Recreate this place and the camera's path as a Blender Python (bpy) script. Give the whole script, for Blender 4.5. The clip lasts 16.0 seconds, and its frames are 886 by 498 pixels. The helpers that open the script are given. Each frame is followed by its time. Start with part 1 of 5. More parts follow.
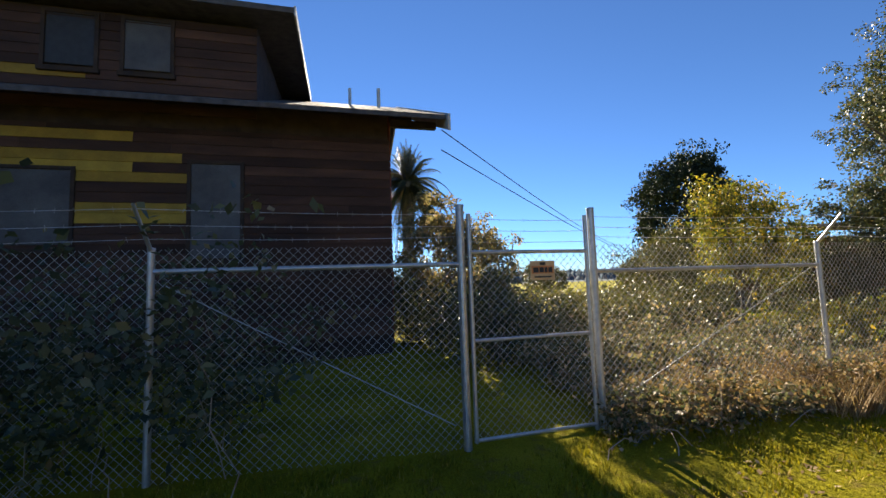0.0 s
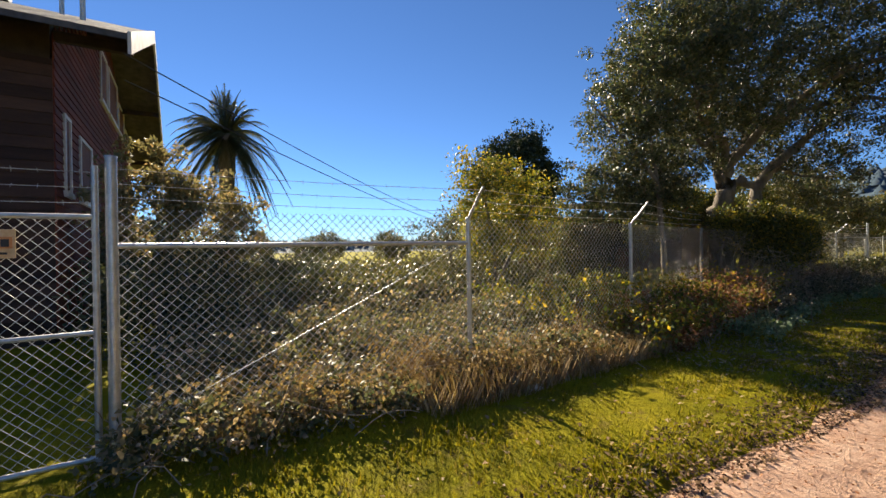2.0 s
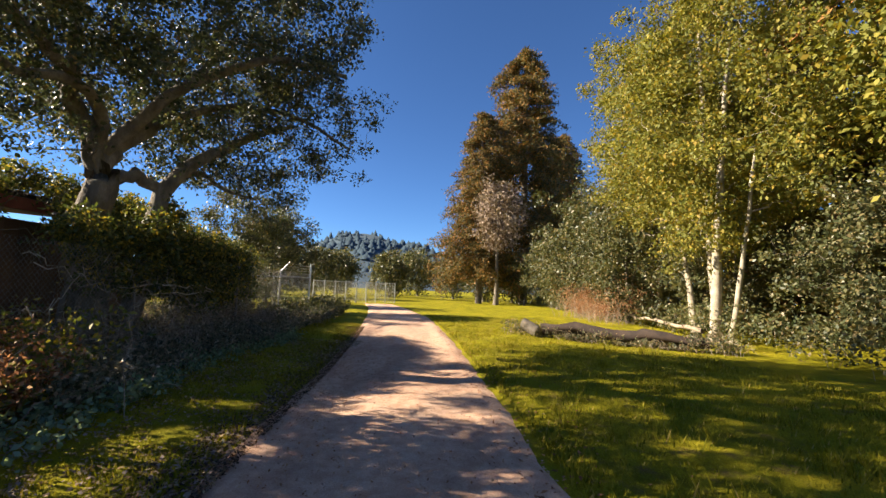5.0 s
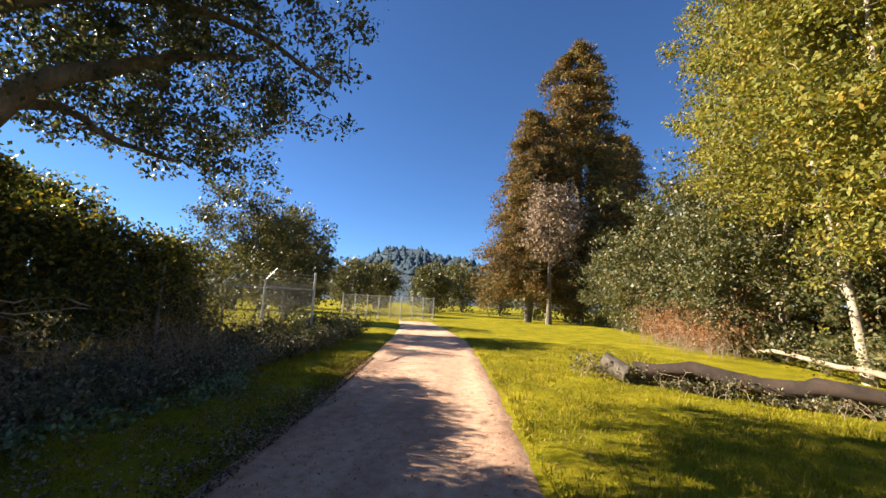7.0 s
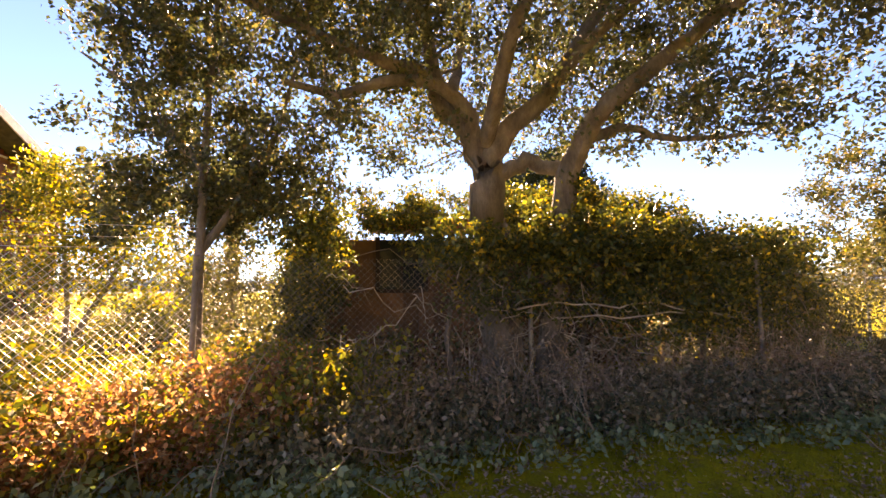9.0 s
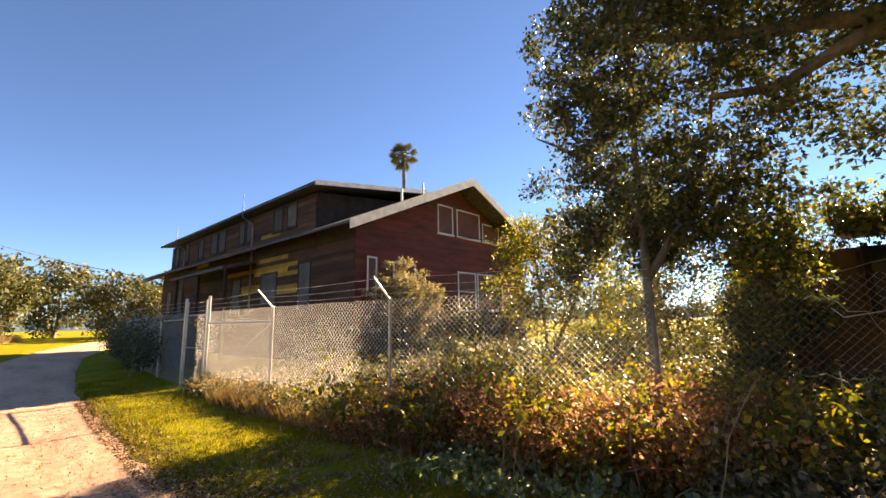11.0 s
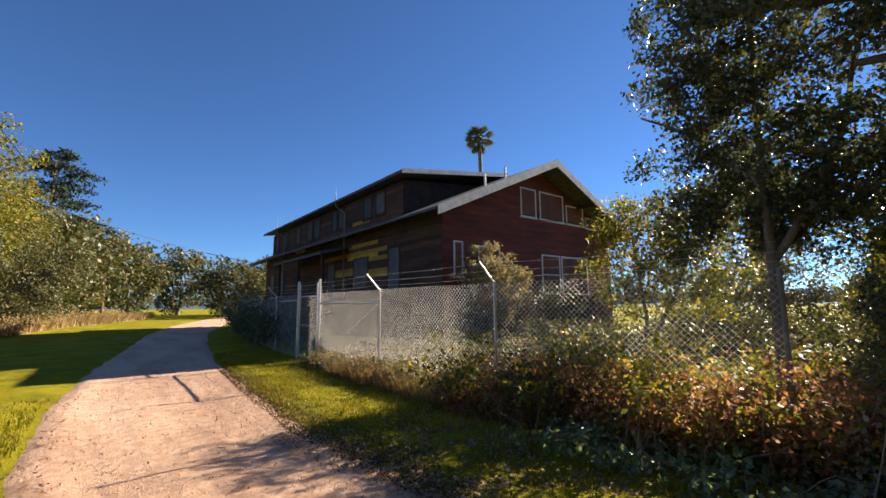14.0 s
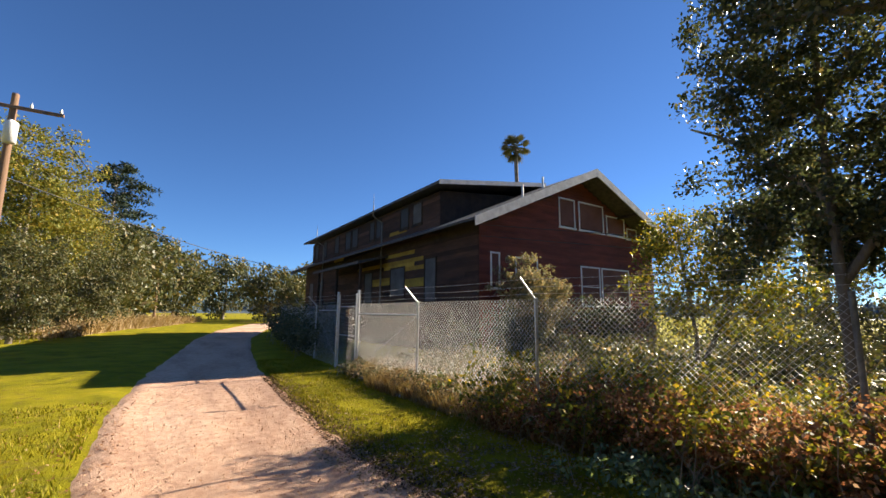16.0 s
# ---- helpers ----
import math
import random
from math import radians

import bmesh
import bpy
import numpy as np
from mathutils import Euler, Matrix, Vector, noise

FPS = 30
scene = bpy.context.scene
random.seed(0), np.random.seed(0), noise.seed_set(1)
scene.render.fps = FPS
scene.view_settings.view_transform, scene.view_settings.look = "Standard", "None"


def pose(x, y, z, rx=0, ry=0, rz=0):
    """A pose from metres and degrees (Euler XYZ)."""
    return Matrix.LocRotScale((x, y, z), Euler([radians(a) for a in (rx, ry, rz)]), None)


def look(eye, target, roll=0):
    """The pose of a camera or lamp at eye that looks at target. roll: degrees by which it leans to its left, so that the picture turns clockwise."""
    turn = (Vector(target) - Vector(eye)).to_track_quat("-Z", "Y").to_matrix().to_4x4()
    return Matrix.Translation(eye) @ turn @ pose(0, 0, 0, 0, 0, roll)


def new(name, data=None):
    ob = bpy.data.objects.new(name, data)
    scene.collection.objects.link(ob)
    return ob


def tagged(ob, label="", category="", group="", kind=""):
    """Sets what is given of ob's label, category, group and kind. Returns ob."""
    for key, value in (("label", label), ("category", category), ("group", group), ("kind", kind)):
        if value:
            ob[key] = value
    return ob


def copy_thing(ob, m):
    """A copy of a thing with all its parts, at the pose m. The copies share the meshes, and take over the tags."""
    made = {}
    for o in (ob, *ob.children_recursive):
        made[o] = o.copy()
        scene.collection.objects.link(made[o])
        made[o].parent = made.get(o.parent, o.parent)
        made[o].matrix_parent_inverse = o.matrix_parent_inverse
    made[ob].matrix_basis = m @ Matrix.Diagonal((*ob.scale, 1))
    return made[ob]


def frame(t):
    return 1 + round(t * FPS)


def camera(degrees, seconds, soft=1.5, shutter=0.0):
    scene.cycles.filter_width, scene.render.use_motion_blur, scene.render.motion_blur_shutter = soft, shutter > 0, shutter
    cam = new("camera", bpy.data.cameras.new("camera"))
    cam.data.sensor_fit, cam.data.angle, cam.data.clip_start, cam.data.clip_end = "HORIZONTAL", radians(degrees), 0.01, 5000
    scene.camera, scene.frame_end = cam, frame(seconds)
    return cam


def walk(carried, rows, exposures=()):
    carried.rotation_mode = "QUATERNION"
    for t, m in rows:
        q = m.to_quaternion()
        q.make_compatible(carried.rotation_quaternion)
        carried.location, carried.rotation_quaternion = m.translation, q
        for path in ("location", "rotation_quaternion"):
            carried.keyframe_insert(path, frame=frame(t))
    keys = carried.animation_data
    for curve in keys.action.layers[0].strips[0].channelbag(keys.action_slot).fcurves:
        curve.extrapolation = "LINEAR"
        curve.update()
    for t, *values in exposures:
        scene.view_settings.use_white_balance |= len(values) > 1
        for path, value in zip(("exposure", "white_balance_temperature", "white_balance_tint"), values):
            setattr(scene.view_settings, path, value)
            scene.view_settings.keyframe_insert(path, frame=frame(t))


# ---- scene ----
cam = camera(92.8, 16.0)
# seconds, x, y, z, yaw, pitch, roll
PATH = [
    (0.0, 0.0, 0.0, 1.538, -12.22, 4.77, -1.99),
    (0.5, 0.714, 0.015, 1.557, -13.2, 3.99, -1.78),
    (1.0, 1.468, 0.042, 1.575, -14.05, 3.02, -1.39),
    (1.5, 2.24, 0.063, 1.598, -17.81, 1.97, -1.4),
    (2.0, 3.076, 0.066, 1.562, -28.96, -0.08, -0.97),
    (2.5, 3.973, 0.146, 1.508, -45.67, -1.89, 0.55),
    (3.0, 4.879, 0.268, 1.45, -62.29, -1.83, 1.17),
    (3.5, 5.87, 0.318, 1.411, -77.07, 0.33, 1.51),
    (4.0, 6.869, 0.314, 1.438, -86.13, 3.18, 1.94),
    (6.5, 12.158, 0.399, 1.479, -85.93, 7.72, 2.66),
    (7.0, 13.24, 0.383, 1.527, -80.95, 7.22, 2.84),
    (7.5, 14.024, 0.541, 1.551, -63.4, 7.16, 2.06),
    (8.0, 14.565, 0.696, 1.588, -41.43, 6.06, 0.97),
    (8.5, 14.428, 0.792, 1.562, -22.27, 5.42, -0.38),
    (9.0, 14.266, 0.807, 1.553, -8.08, 5.37, -0.48),
    (9.5, 14.143, 0.798, 1.547, 7.09, 6.32, -0.54),
    (10.0, 14.08, 0.77, 1.562, 23.33, 7.87, -1.07),
    (12.5, 13.977, -0.024, 1.534, 53.26, 9.35, -0.68),
    (13.0, 13.962, -0.054, 1.533, 53.12, 8.63, -0.64),
    (13.5, 13.955, -0.069, 1.529, 53.46, 8.02, -0.65),
    (14.0, 13.939, -0.074, 1.556, 54.39, 7.53, -0.5),
    (14.5, 13.924, -0.076, 1.579, 55.78, 7.35, -0.17),
    (15.0, 13.911, -0.095, 1.611, 57.1, 7.56, 0.2),
    (15.5, 13.891, -0.115, 1.649, 58.14, 8.03, 0.41),
    (16.0, 13.88, -0.143, 1.669, 59.1, 8.63, 0.54),
]
# <exposure>
EXPOSURES = [(0.0, 1.7, 6700, 10), (1.5, 1.52, 6900, 10), (2.4, 1.62, 6800, 10), (3.0, 1.7, 6700, 10), (6.2, 1.78, 6700, 10), (7.2, 1.82, 6700, 10), (8.0, 1.45, 6700, 10), (8.6, 2.85, 8800, 24), (9.2, 3.4, 11000, 34), (10.2, 3.5, 11000, 32), (11.2, 2.1, 8500, 14), (12.3, 1.55, 6700, 10), (16.0, 1.6, 6600, 10)]
walk(cam, [(t, pose(x, y, z) @ pose(0, 0, 0, 90 + pitch, 0, yaw) @ pose(0, 0, 0, 0, 0, roll)) for t, x, y, z, yaw, pitch, roll in PATH], EXPOSURES)

# ---- light ----
SUN_AZ, SUN_EL = -0.7, 26.0          # degrees from +y towards +x, and up
world = bpy.data.worlds.new("sky")
scene.world = world
world.use_nodes = True
wn = world.node_tree.nodes
sky = wn.new("ShaderNodeTexSky")
sky.sky_type, sky.sun_disc = "NISHITA", False
sky.sun_elevation, sky.sun_rotation = radians(SUN_EL), radians(SUN_AZ)
sky.altitude, sky.air_density, sky.dust_density, sky.ozone_density = 1500, 0.9, 0.0, 9.0
wn["Background"].inputs["Strength"].default_value = 0.055
world.node_tree.links.new(sky.outputs[0], wn["Background"].inputs["Color"])
sun_data = bpy.data.lights.new("sun", "SUN")
sun_data.energy, sun_data.angle, sun_data.color = 5.0, radians(0.5), (1.0, 0.88, 0.7)
sun = new("sun", sun_data)
sd = Vector((math.sin(radians(SUN_AZ)) * math.cos(radians(SUN_EL)), math.cos(radians(SUN_AZ)) * math.cos(radians(SUN_EL)), math.sin(radians(SUN_EL))))
sun.matrix_world = look(sd * 60, (0, 0, 0))


# ---- materials ----
def material(name, rough=0.8, metal=0.0):
    m = bpy.data.materials.new(name)
    m.use_nodes = True
    b = m.node_tree.nodes["Principled BSDF"]
    b.inputs["Roughness"].default_value, b.inputs["Metallic"].default_value = rough, metal
    return m, m.node_tree, b


def ramp(nt, fac, stops):
    r = nt.nodes.new("ShaderNodeValToRGB")
    while len(r.color_ramp.elements) < len(stops):
        r.color_ramp.elements.new(0.5)
    for e, (p, c) in zip(r.color_ramp.elements, stops):
        e.position, e.color = p, (*c, 1)
    nt.links.new(fac, r.inputs[0])
    return r.outputs[0]


def tex(nt, scale, detail=6, rough=0.6, stretch=(1, 1, 1), dist=0.0):
    n = nt.nodes.new("ShaderNodeTexNoise")
    n.inputs["Scale"].default_value, n.inputs["Detail"].default_value = scale, detail
    n.inputs["Roughness"].default_value, n.inputs["Distortion"].default_value = rough, dist
    c, m = nt.nodes.new("ShaderNodeTexCoord"), nt.nodes.new("ShaderNodeMapping")
    m.inputs["Scale"].default_value = stretch
    nt.links.new(c.outputs["Object"], m.inputs[0])
    nt.links.new(m.outputs[0], n.inputs[0])
    return n.outputs[0]


def mix(nt, fac, a, b, mode="MIX"):
    n = nt.nodes.new("ShaderNodeMix")
    n.data_type, n.blend_type = "RGBA", mode
    for socket, v in ((n.inputs[0], fac), (n.inputs[6], a), (n.inputs[7], b)):
        if isinstance(v, (int, float)):
            socket.default_value = v
        elif isinstance(v, tuple):
            socket.default_value = (*v, 1)
        else:
            nt.links.new(v, socket)
    return n.outputs[2]


def bump(nt, b, height, strength=0.5, distance=0.02):
    n = nt.nodes.new("ShaderNodeBump")
    n.inputs["Strength"].default_value, n.inputs["Distance"].default_value = strength, distance
    nt.links.new(height, n.inputs["Height"])
    nt.links.new(n.outputs[0], b.inputs["Normal"])


def surface(name, stops, scale=6, rough=0.85, metal=0.0, fine=60, relief=0.4, stretch=(1, 1, 1), random_piece=0.0, distance=0.01):
    m, nt, b = material(name, rough, metal)
    a, f = tex(nt, scale, stretch=stretch), tex(nt, fine, stretch=stretch)
    col = ramp(nt, a, stops)
    col = mix(nt, 0.35, col, ramp(nt, f, [(0.3, (0.25, 0.25, 0.25)), (0.7, (0.85, 0.85, 0.85))]), "SOFT_LIGHT")
    if random_piece:
        oi = nt.nodes.new("ShaderNodeObjectInfo")
        col = mix(nt, random_piece, col, ramp(nt, oi.outputs["Random"], [(0, (0.12, 0.12, 0.12)), (1, (0.88, 0.88, 0.88))]), "SOFT_LIGHT")
    nt.links.new(col, b.inputs["Base Color"])
    bump(nt, b, f, relief, distance)
    return m


def leaf(name, stops, rough=0.6, through_light=0.4, patch=0.5, gloss=0.22, tint=(0.9, 0.85, 0.4)):
    """Leaves: colour from leaf to leaf and in patches, gloss, and light through the blade."""
    m, nt, b = material(name, rough)
    g = nt.nodes.new("ShaderNodeNewGeometry")
    col = ramp(nt, g.outputs["Random Per Island"], stops)
    col = mix(nt, 0.5, col, ramp(nt, tex(nt, patch, 3), [(0.35, (0.3, 0.3, 0.3)), (0.65, (0.75, 0.72, 0.6))]), "SOFT_LIGHT")
    nt.links.new(col, b.inputs["Base Color"])
    b.inputs["Specular IOR Level"].default_value = 0.12 if "grass" in name else gloss
    t = nt.nodes.new("ShaderNodeBsdfTranslucent")
    nt.links.new(mix(nt, 1.0, col, tint, "MULTIPLY"), t.inputs[0])
    x = nt.nodes.new("ShaderNodeMixShader")
    x.inputs[0].default_value = through_light
    nt.links.new(b.outputs[0], x.inputs[1])
    nt.links.new(t.outputs[0], x.inputs[2])
    nt.links.new(x.outputs[0], nt.nodes["Material Output"].inputs[0])
    return m


OAK = leaf("oak_leaf", [(0, (0.035, 0.05, 0.032)), (0.5, (0.08, 0.1, 0.056)), (0.85, (0.14, 0.145, 0.075)), (1, (0.24, 0.18, 0.085))], 0.45, 0.34, gloss=0.38, tint=(0.95, 0.95, 0.6))
WILLOW = leaf("willow_leaf", [(0, (0.12, 0.14, 0.03)), (0.5, (0.22, 0.22, 0.05)), (0.85, (0.32, 0.27, 0.05)), (1, (0.36, 0.24, 0.04))])
BUSH = leaf("bush_leaf", [(0, (0.045, 0.06, 0.025)), (0.5, (0.105, 0.115, 0.05)), (0.85, (0.17, 0.155, 0.065)), (1, (0.27, 0.2, 0.1))], 0.45, 0.32, gloss=0.4)
PALE = leaf("pale_leaf", [(0, (0.16, 0.17, 0.09)), (0.6, (0.3, 0.28, 0.17)), (1, (0.45, 0.33, 0.2))], tint=(1.0, 0.9, 0.6))
YELLOW = leaf("yellow_leaf", [(0, (0.08, 0.115, 0.03)), (0.45, (0.18, 0.2, 0.05)), (0.8, (0.3, 0.26, 0.05)), (1, (0.6, 0.44, 0.06))], 0.5, 0.48, gloss=0.35, tint=(1.0, 0.92, 0.4))
IVY = leaf("ivy_leaf", [(0, (0.1, 0.15, 0.09)), (0.5, (0.2, 0.29, 0.17)), (1, (0.34, 0.42, 0.26))], 0.4, gloss=0.5)
LAUREL = leaf("laurel_leaf", [(0, (0.045, 0.065, 0.025)), (0.5, (0.1, 0.125, 0.04)), (0.8, (0.19, 0.19, 0.05)), (0.93, (0.4, 0.31, 0.06)), (1, (0.6, 0.44, 0.08))], 0.42, 0.45, gloss=0.45)
LITTER = leaf("litter_leaf", [(0, (0.035, 0.022, 0.014)), (0.6, (0.1, 0.06, 0.035)), (1, (0.3, 0.18, 0.09))], 0.9, 0.1)
GREYLEAF = leaf("grey_twig_leaf", [(0, (0.16, 0.11, 0.08)), (1, (0.42, 0.33, 0.27))], 0.9, 0.2)
DRY = leaf("dry_leaf", [(0, (0.18, 0.085, 0.045)), (0.4, (0.33, 0.16, 0.085)), (0.8, (0.44, 0.25, 0.14)), (1, (0.6, 0.45, 0.3))], 0.7, 0.45, tint=(1.0, 0.85, 0.7))
BRAMBLE = leaf("bramble_leaf", [(0, (0.07, 0.09, 0.05)), (0.4, (0.155, 0.17, 0.095)), (0.7, (0.23, 0.205, 0.125)), (0.88, (0.33, 0.23, 0.14)), (1, (0.55, 0.44, 0.32))], 0.55, 0.42, gloss=0.3, tint=(1.0, 0.92, 0.6))
BANK = leaf("bank_leaf", [(0, (0.08, 0.095, 0.06)), (0.5, (0.18, 0.18, 0.12)), (0.8, (0.3, 0.25, 0.18)), (1, (0.5, 0.42, 0.32))], 0.5, 0.35, gloss=0.35, tint=(1.0, 0.92, 0.7))
NEEDLE = leaf("redwood_needle", [(0, (0.06, 0.06, 0.025)), (0.5, (0.13, 0.11, 0.04)), (0.75, (0.24, 0.14, 0.045)), (1, (0.36, 0.17, 0.055))], 0.7, 0.25, 0.18)
PINE = leaf("pine_needle", [(0, (0.018, 0.03, 0.016)), (1, (0.05, 0.07, 0.04))], 0.7, 0.1)
FROND = leaf("palm_frond", [(0, (0.05, 0.06, 0.03)), (0.7, (0.1, 0.11, 0.05)), (1, (0.2, 0.16, 0.08))], 0.5, 0.25)
BLADE = leaf("grass_blade", [(0, (0.13, 0.14, 0.01)), (0.5, (0.25, 0.235, 0.014)), (0.9, (0.38, 0.31, 0.03)), (1, (0.45, 0.33, 0.12))], 0.6, 0.4, 0.7)
STRAW = leaf("dry_grass", [(0, (0.25, 0.16, 0.08)), (0.6, (0.42, 0.3, 0.17)), (1, (0.55, 0.43, 0.28))], 0.8, 0.3)
BARK = surface("bark", [(0.3, (0.08, 0.065, 0.05)), (0.55, (0.19, 0.16, 0.125)), (0.8, (0.33, 0.29, 0.24))], 5, 0.95, fine=35, relief=0.9, stretch=(1, 1, 0.35), distance=0.03)
PALE_BARK = surface("pale_bark", [(0.3, (0.2, 0.165, 0.12)), (0.55, (0.38, 0.33, 0.25)), (0.8, (0.52, 0.46, 0.37))], 4, 0.85, fine=30, relief=0.5)
TWIG = surface("cane", [(0.3, (0.16, 0.11, 0.07)), (0.7, (0.42, 0.34, 0.25))], 3, 0.9)
GALV = surface("galvanised_steel", [(0.3, (0.38, 0.39, 0.4)), (0.7, (0.6, 0.6, 0.6))], 14, 0.42, 0.75, fine=120, relief=0.15)
RUSTY = surface("old_wire", [(0.3, (0.42, 0.4, 0.38)), (0.7, (0.65, 0.63, 0.6))], 8, 0.4, 0.5)
DULL = surface("dark_grey_brown_steel", [(0.3, (0.13, 0.12, 0.1)), (0.7, (0.3, 0.28, 0.25))], 9, 0.7, 0.25, fine=70, relief=0.3)
TILE = surface("dark_roof_tile", [(0.3, (0.04, 0.03, 0.028)), (0.7, (0.11, 0.07, 0.055))], 6, 0.8, random_piece=0.5)
REDWOOD_BOARD = surface("red_fascia", [(0.3, (0.16, 0.045, 0.03)), (0.7, (0.28, 0.08, 0.045))], 3, 0.8)
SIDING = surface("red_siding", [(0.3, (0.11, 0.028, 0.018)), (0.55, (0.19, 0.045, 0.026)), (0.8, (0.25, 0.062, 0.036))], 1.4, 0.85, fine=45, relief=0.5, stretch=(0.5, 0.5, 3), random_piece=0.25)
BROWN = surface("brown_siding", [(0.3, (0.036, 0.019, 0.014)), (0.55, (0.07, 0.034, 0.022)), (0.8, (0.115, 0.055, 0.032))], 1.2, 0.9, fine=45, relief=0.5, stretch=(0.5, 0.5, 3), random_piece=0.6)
OCHRE = surface("ochre_siding", [(0.3, (0.26, 0.16, 0.025)), (0.7, (0.46, 0.29, 0.04))], 2, 0.9, random_piece=0.5)
DARKWOOD = surface("dark_wood", [(0.3, (0.025, 0.017, 0.013)), (0.7, (0.07, 0.045, 0.032))], 3, 0.9)
TRIM = surface("pale_trim", [(0.25, (0.4, 0.38, 0.36)), (0.6, (0.62, 0.6, 0.57))], 3, 0.75, fine=30)
BOARD = surface("boarding", [(0.3, (0.13, 0.05, 0.035)), (0.7, (0.2, 0.085, 0.06))], 1.5, 0.85)
GREYBOARD = surface("grey_boarding", [(0.3, (0.06, 0.06, 0.065)), (0.7, (0.14, 0.14, 0.14))], 1.5, 0.8)
SHINGLE = surface("roof_shingle", [(0.3, (0.05, 0.048, 0.05)), (0.7, (0.13, 0.12, 0.12))], 5, 0.9, fine=90, relief=0.7)
ORANGE = surface("orange_sign", [(0.3, (0.55, 0.2, 0.06)), (0.7, (0.72, 0.3, 0.1))], 8, 0.6)
PALEORANGE = surface("faded_orange_paint", [(0.3, (0.6, 0.36, 0.16)), (0.7, (0.75, 0.52, 0.28))], 8, 0.6)
WHITE = surface("white_paint", [(0.3, (0.62, 0.6, 0.58)), (0.7, (0.8, 0.8, 0.78))], 8, 0.6)
BLACK = surface("black_paint", [(0.3, (0.02, 0.02, 0.02)), (0.7, (0.04, 0.04, 0.04))], 8, 0.6)
PLYWOOD = surface("ochre_shed_wall", [(0.3, (0.1, 0.055, 0.028)), (0.55, (0.17, 0.09, 0.045)), (0.8, (0.26, 0.14, 0.065))], 1.5, 0.85, random_piece=0.4)
POLE = surface("pole_wood", [(0.3, (0.14, 0.08, 0.05)), (0.7, (0.28, 0.17, 0.1))], 3, 0.9, stretch=(1, 1, 0.1))
GLASS, _nt, _b = material("old_glass", 0.08)
_b.inputs["Base Color"].default_value = (0.03, 0.035, 0.04, 1)


def earth_material():
    m, nt, b = material("dirt_road", 0.95)
    big, mid, fine = tex(nt, 0.7, 5, stretch=(0.35, 1.2, 1)), tex(nt, 7, 8), tex(nt, 70, 8, 0.7)
    c = ramp(nt, big, [(0.3, (0.38, 0.225, 0.15)), (0.5, (0.56, 0.355, 0.24)), (0.7, (0.66, 0.44, 0.31))])
    c = mix(nt, 0.5, c, ramp(nt, mid, [(0.35, (0.2, 0.19, 0.18)), (0.62, (0.72, 0.7, 0.68))]), "SOFT_LIGHT")
    c = mix(nt, 0.55, c, ramp(nt, fine, [(0.35, (0.22, 0.2, 0.2)), (0.6, (0.7, 0.7, 0.7))]), "SOFT_LIGHT")
    nt.links.new(c, b.inputs["Base Color"])
    bump(nt, b, fine, 0.8, 0.02)
    return m


def turf_material():
    m, nt, b = material("mossy_turf", 0.95)
    big, mid, fine = tex(nt, 0.9, 6), tex(nt, 4.5, 8), tex(nt, 60, 8, 0.7)
    c = ramp(nt, big, [(0.3, (0.14, 0.135, 0.012)), (0.5, (0.25, 0.225, 0.012)), (0.7, (0.36, 0.295, 0.02))])
    c = mix(nt, ramp(nt, mid, [(0.55, (0, 0, 0)), (0.72, (0.7, 0.7, 0.7))]), c, (0.16, 0.1, 0.05))
    c = mix(nt, 0.6, c, ramp(nt, fine, [(0.35, (0.15, 0.15, 0.15)), (0.6, (0.75, 0.75, 0.7))]), "SOFT_LIGHT")
    nt.links.new(c, b.inputs["Base Color"])
    b.inputs["Specular IOR Level"].default_value = 0.05
    bump(nt, b, fine, 1.0, 0.03)
    return m


DIRT, TURF = earth_material(), turf_material()
# The blue cast is distance haze, put into the base colour of hills and trees.
HAZY_HILL = surface("haze_tinted_hill", [(0.3, (0.03, 0.055, 0.08)), (0.7, (0.045, 0.08, 0.105))], 0.02, 1.0, fine=0.3)

# ---- mesh tools ----
RNG = np.random.default_rng(7)


def fast(name, verts, quads, mat, parent=None, label="", category="", group="", kind="", smooth=False, tri=False):
    """One object from arrays of corners and faces."""
    k = 3 if tri else 4
    verts, quads = np.asarray(verts, np.float32), np.asarray(quads, np.int32)
    me = bpy.data.meshes.new(name)
    me.vertices.add(len(verts)), me.loops.add(len(quads) * k), me.polygons.add(len(quads))
    me.vertices.foreach_set("co", verts.ravel())
    me.loops.foreach_set("vertex_index", quads.ravel())
    me.polygons.foreach_set("loop_start", np.arange(0, len(quads) * k, k, dtype=np.int32))
    if smooth:
        me.polygons.foreach_set("use_smooth", np.ones(len(quads), bool))
    me.update(calc_edges=True)
    me.materials.append(mat)
    ob = new(name, me)
    if parent:
        ob.parent = parent
    return tagged(ob, label, category, group, kind)


def part(name, bm, mat, parent=None, label="", smooth=False):
    me = bpy.data.meshes.new(name)
    bm.to_mesh(me), bm.free()
    me.materials.append(mat)
    if smooth:
        me.polygons.foreach_set("use_smooth", [True] * len(me.polygons))
    ob = new(name, me)
    ob.parent = parent
    return tagged(ob, label)


def empty(name, label, category, at=(0, 0, 0), group="", kind=""):
    ob = new(name)
    ob.location = at
    ob.empty_display_size = 0.2
    return tagged(ob, label, category, group, kind)


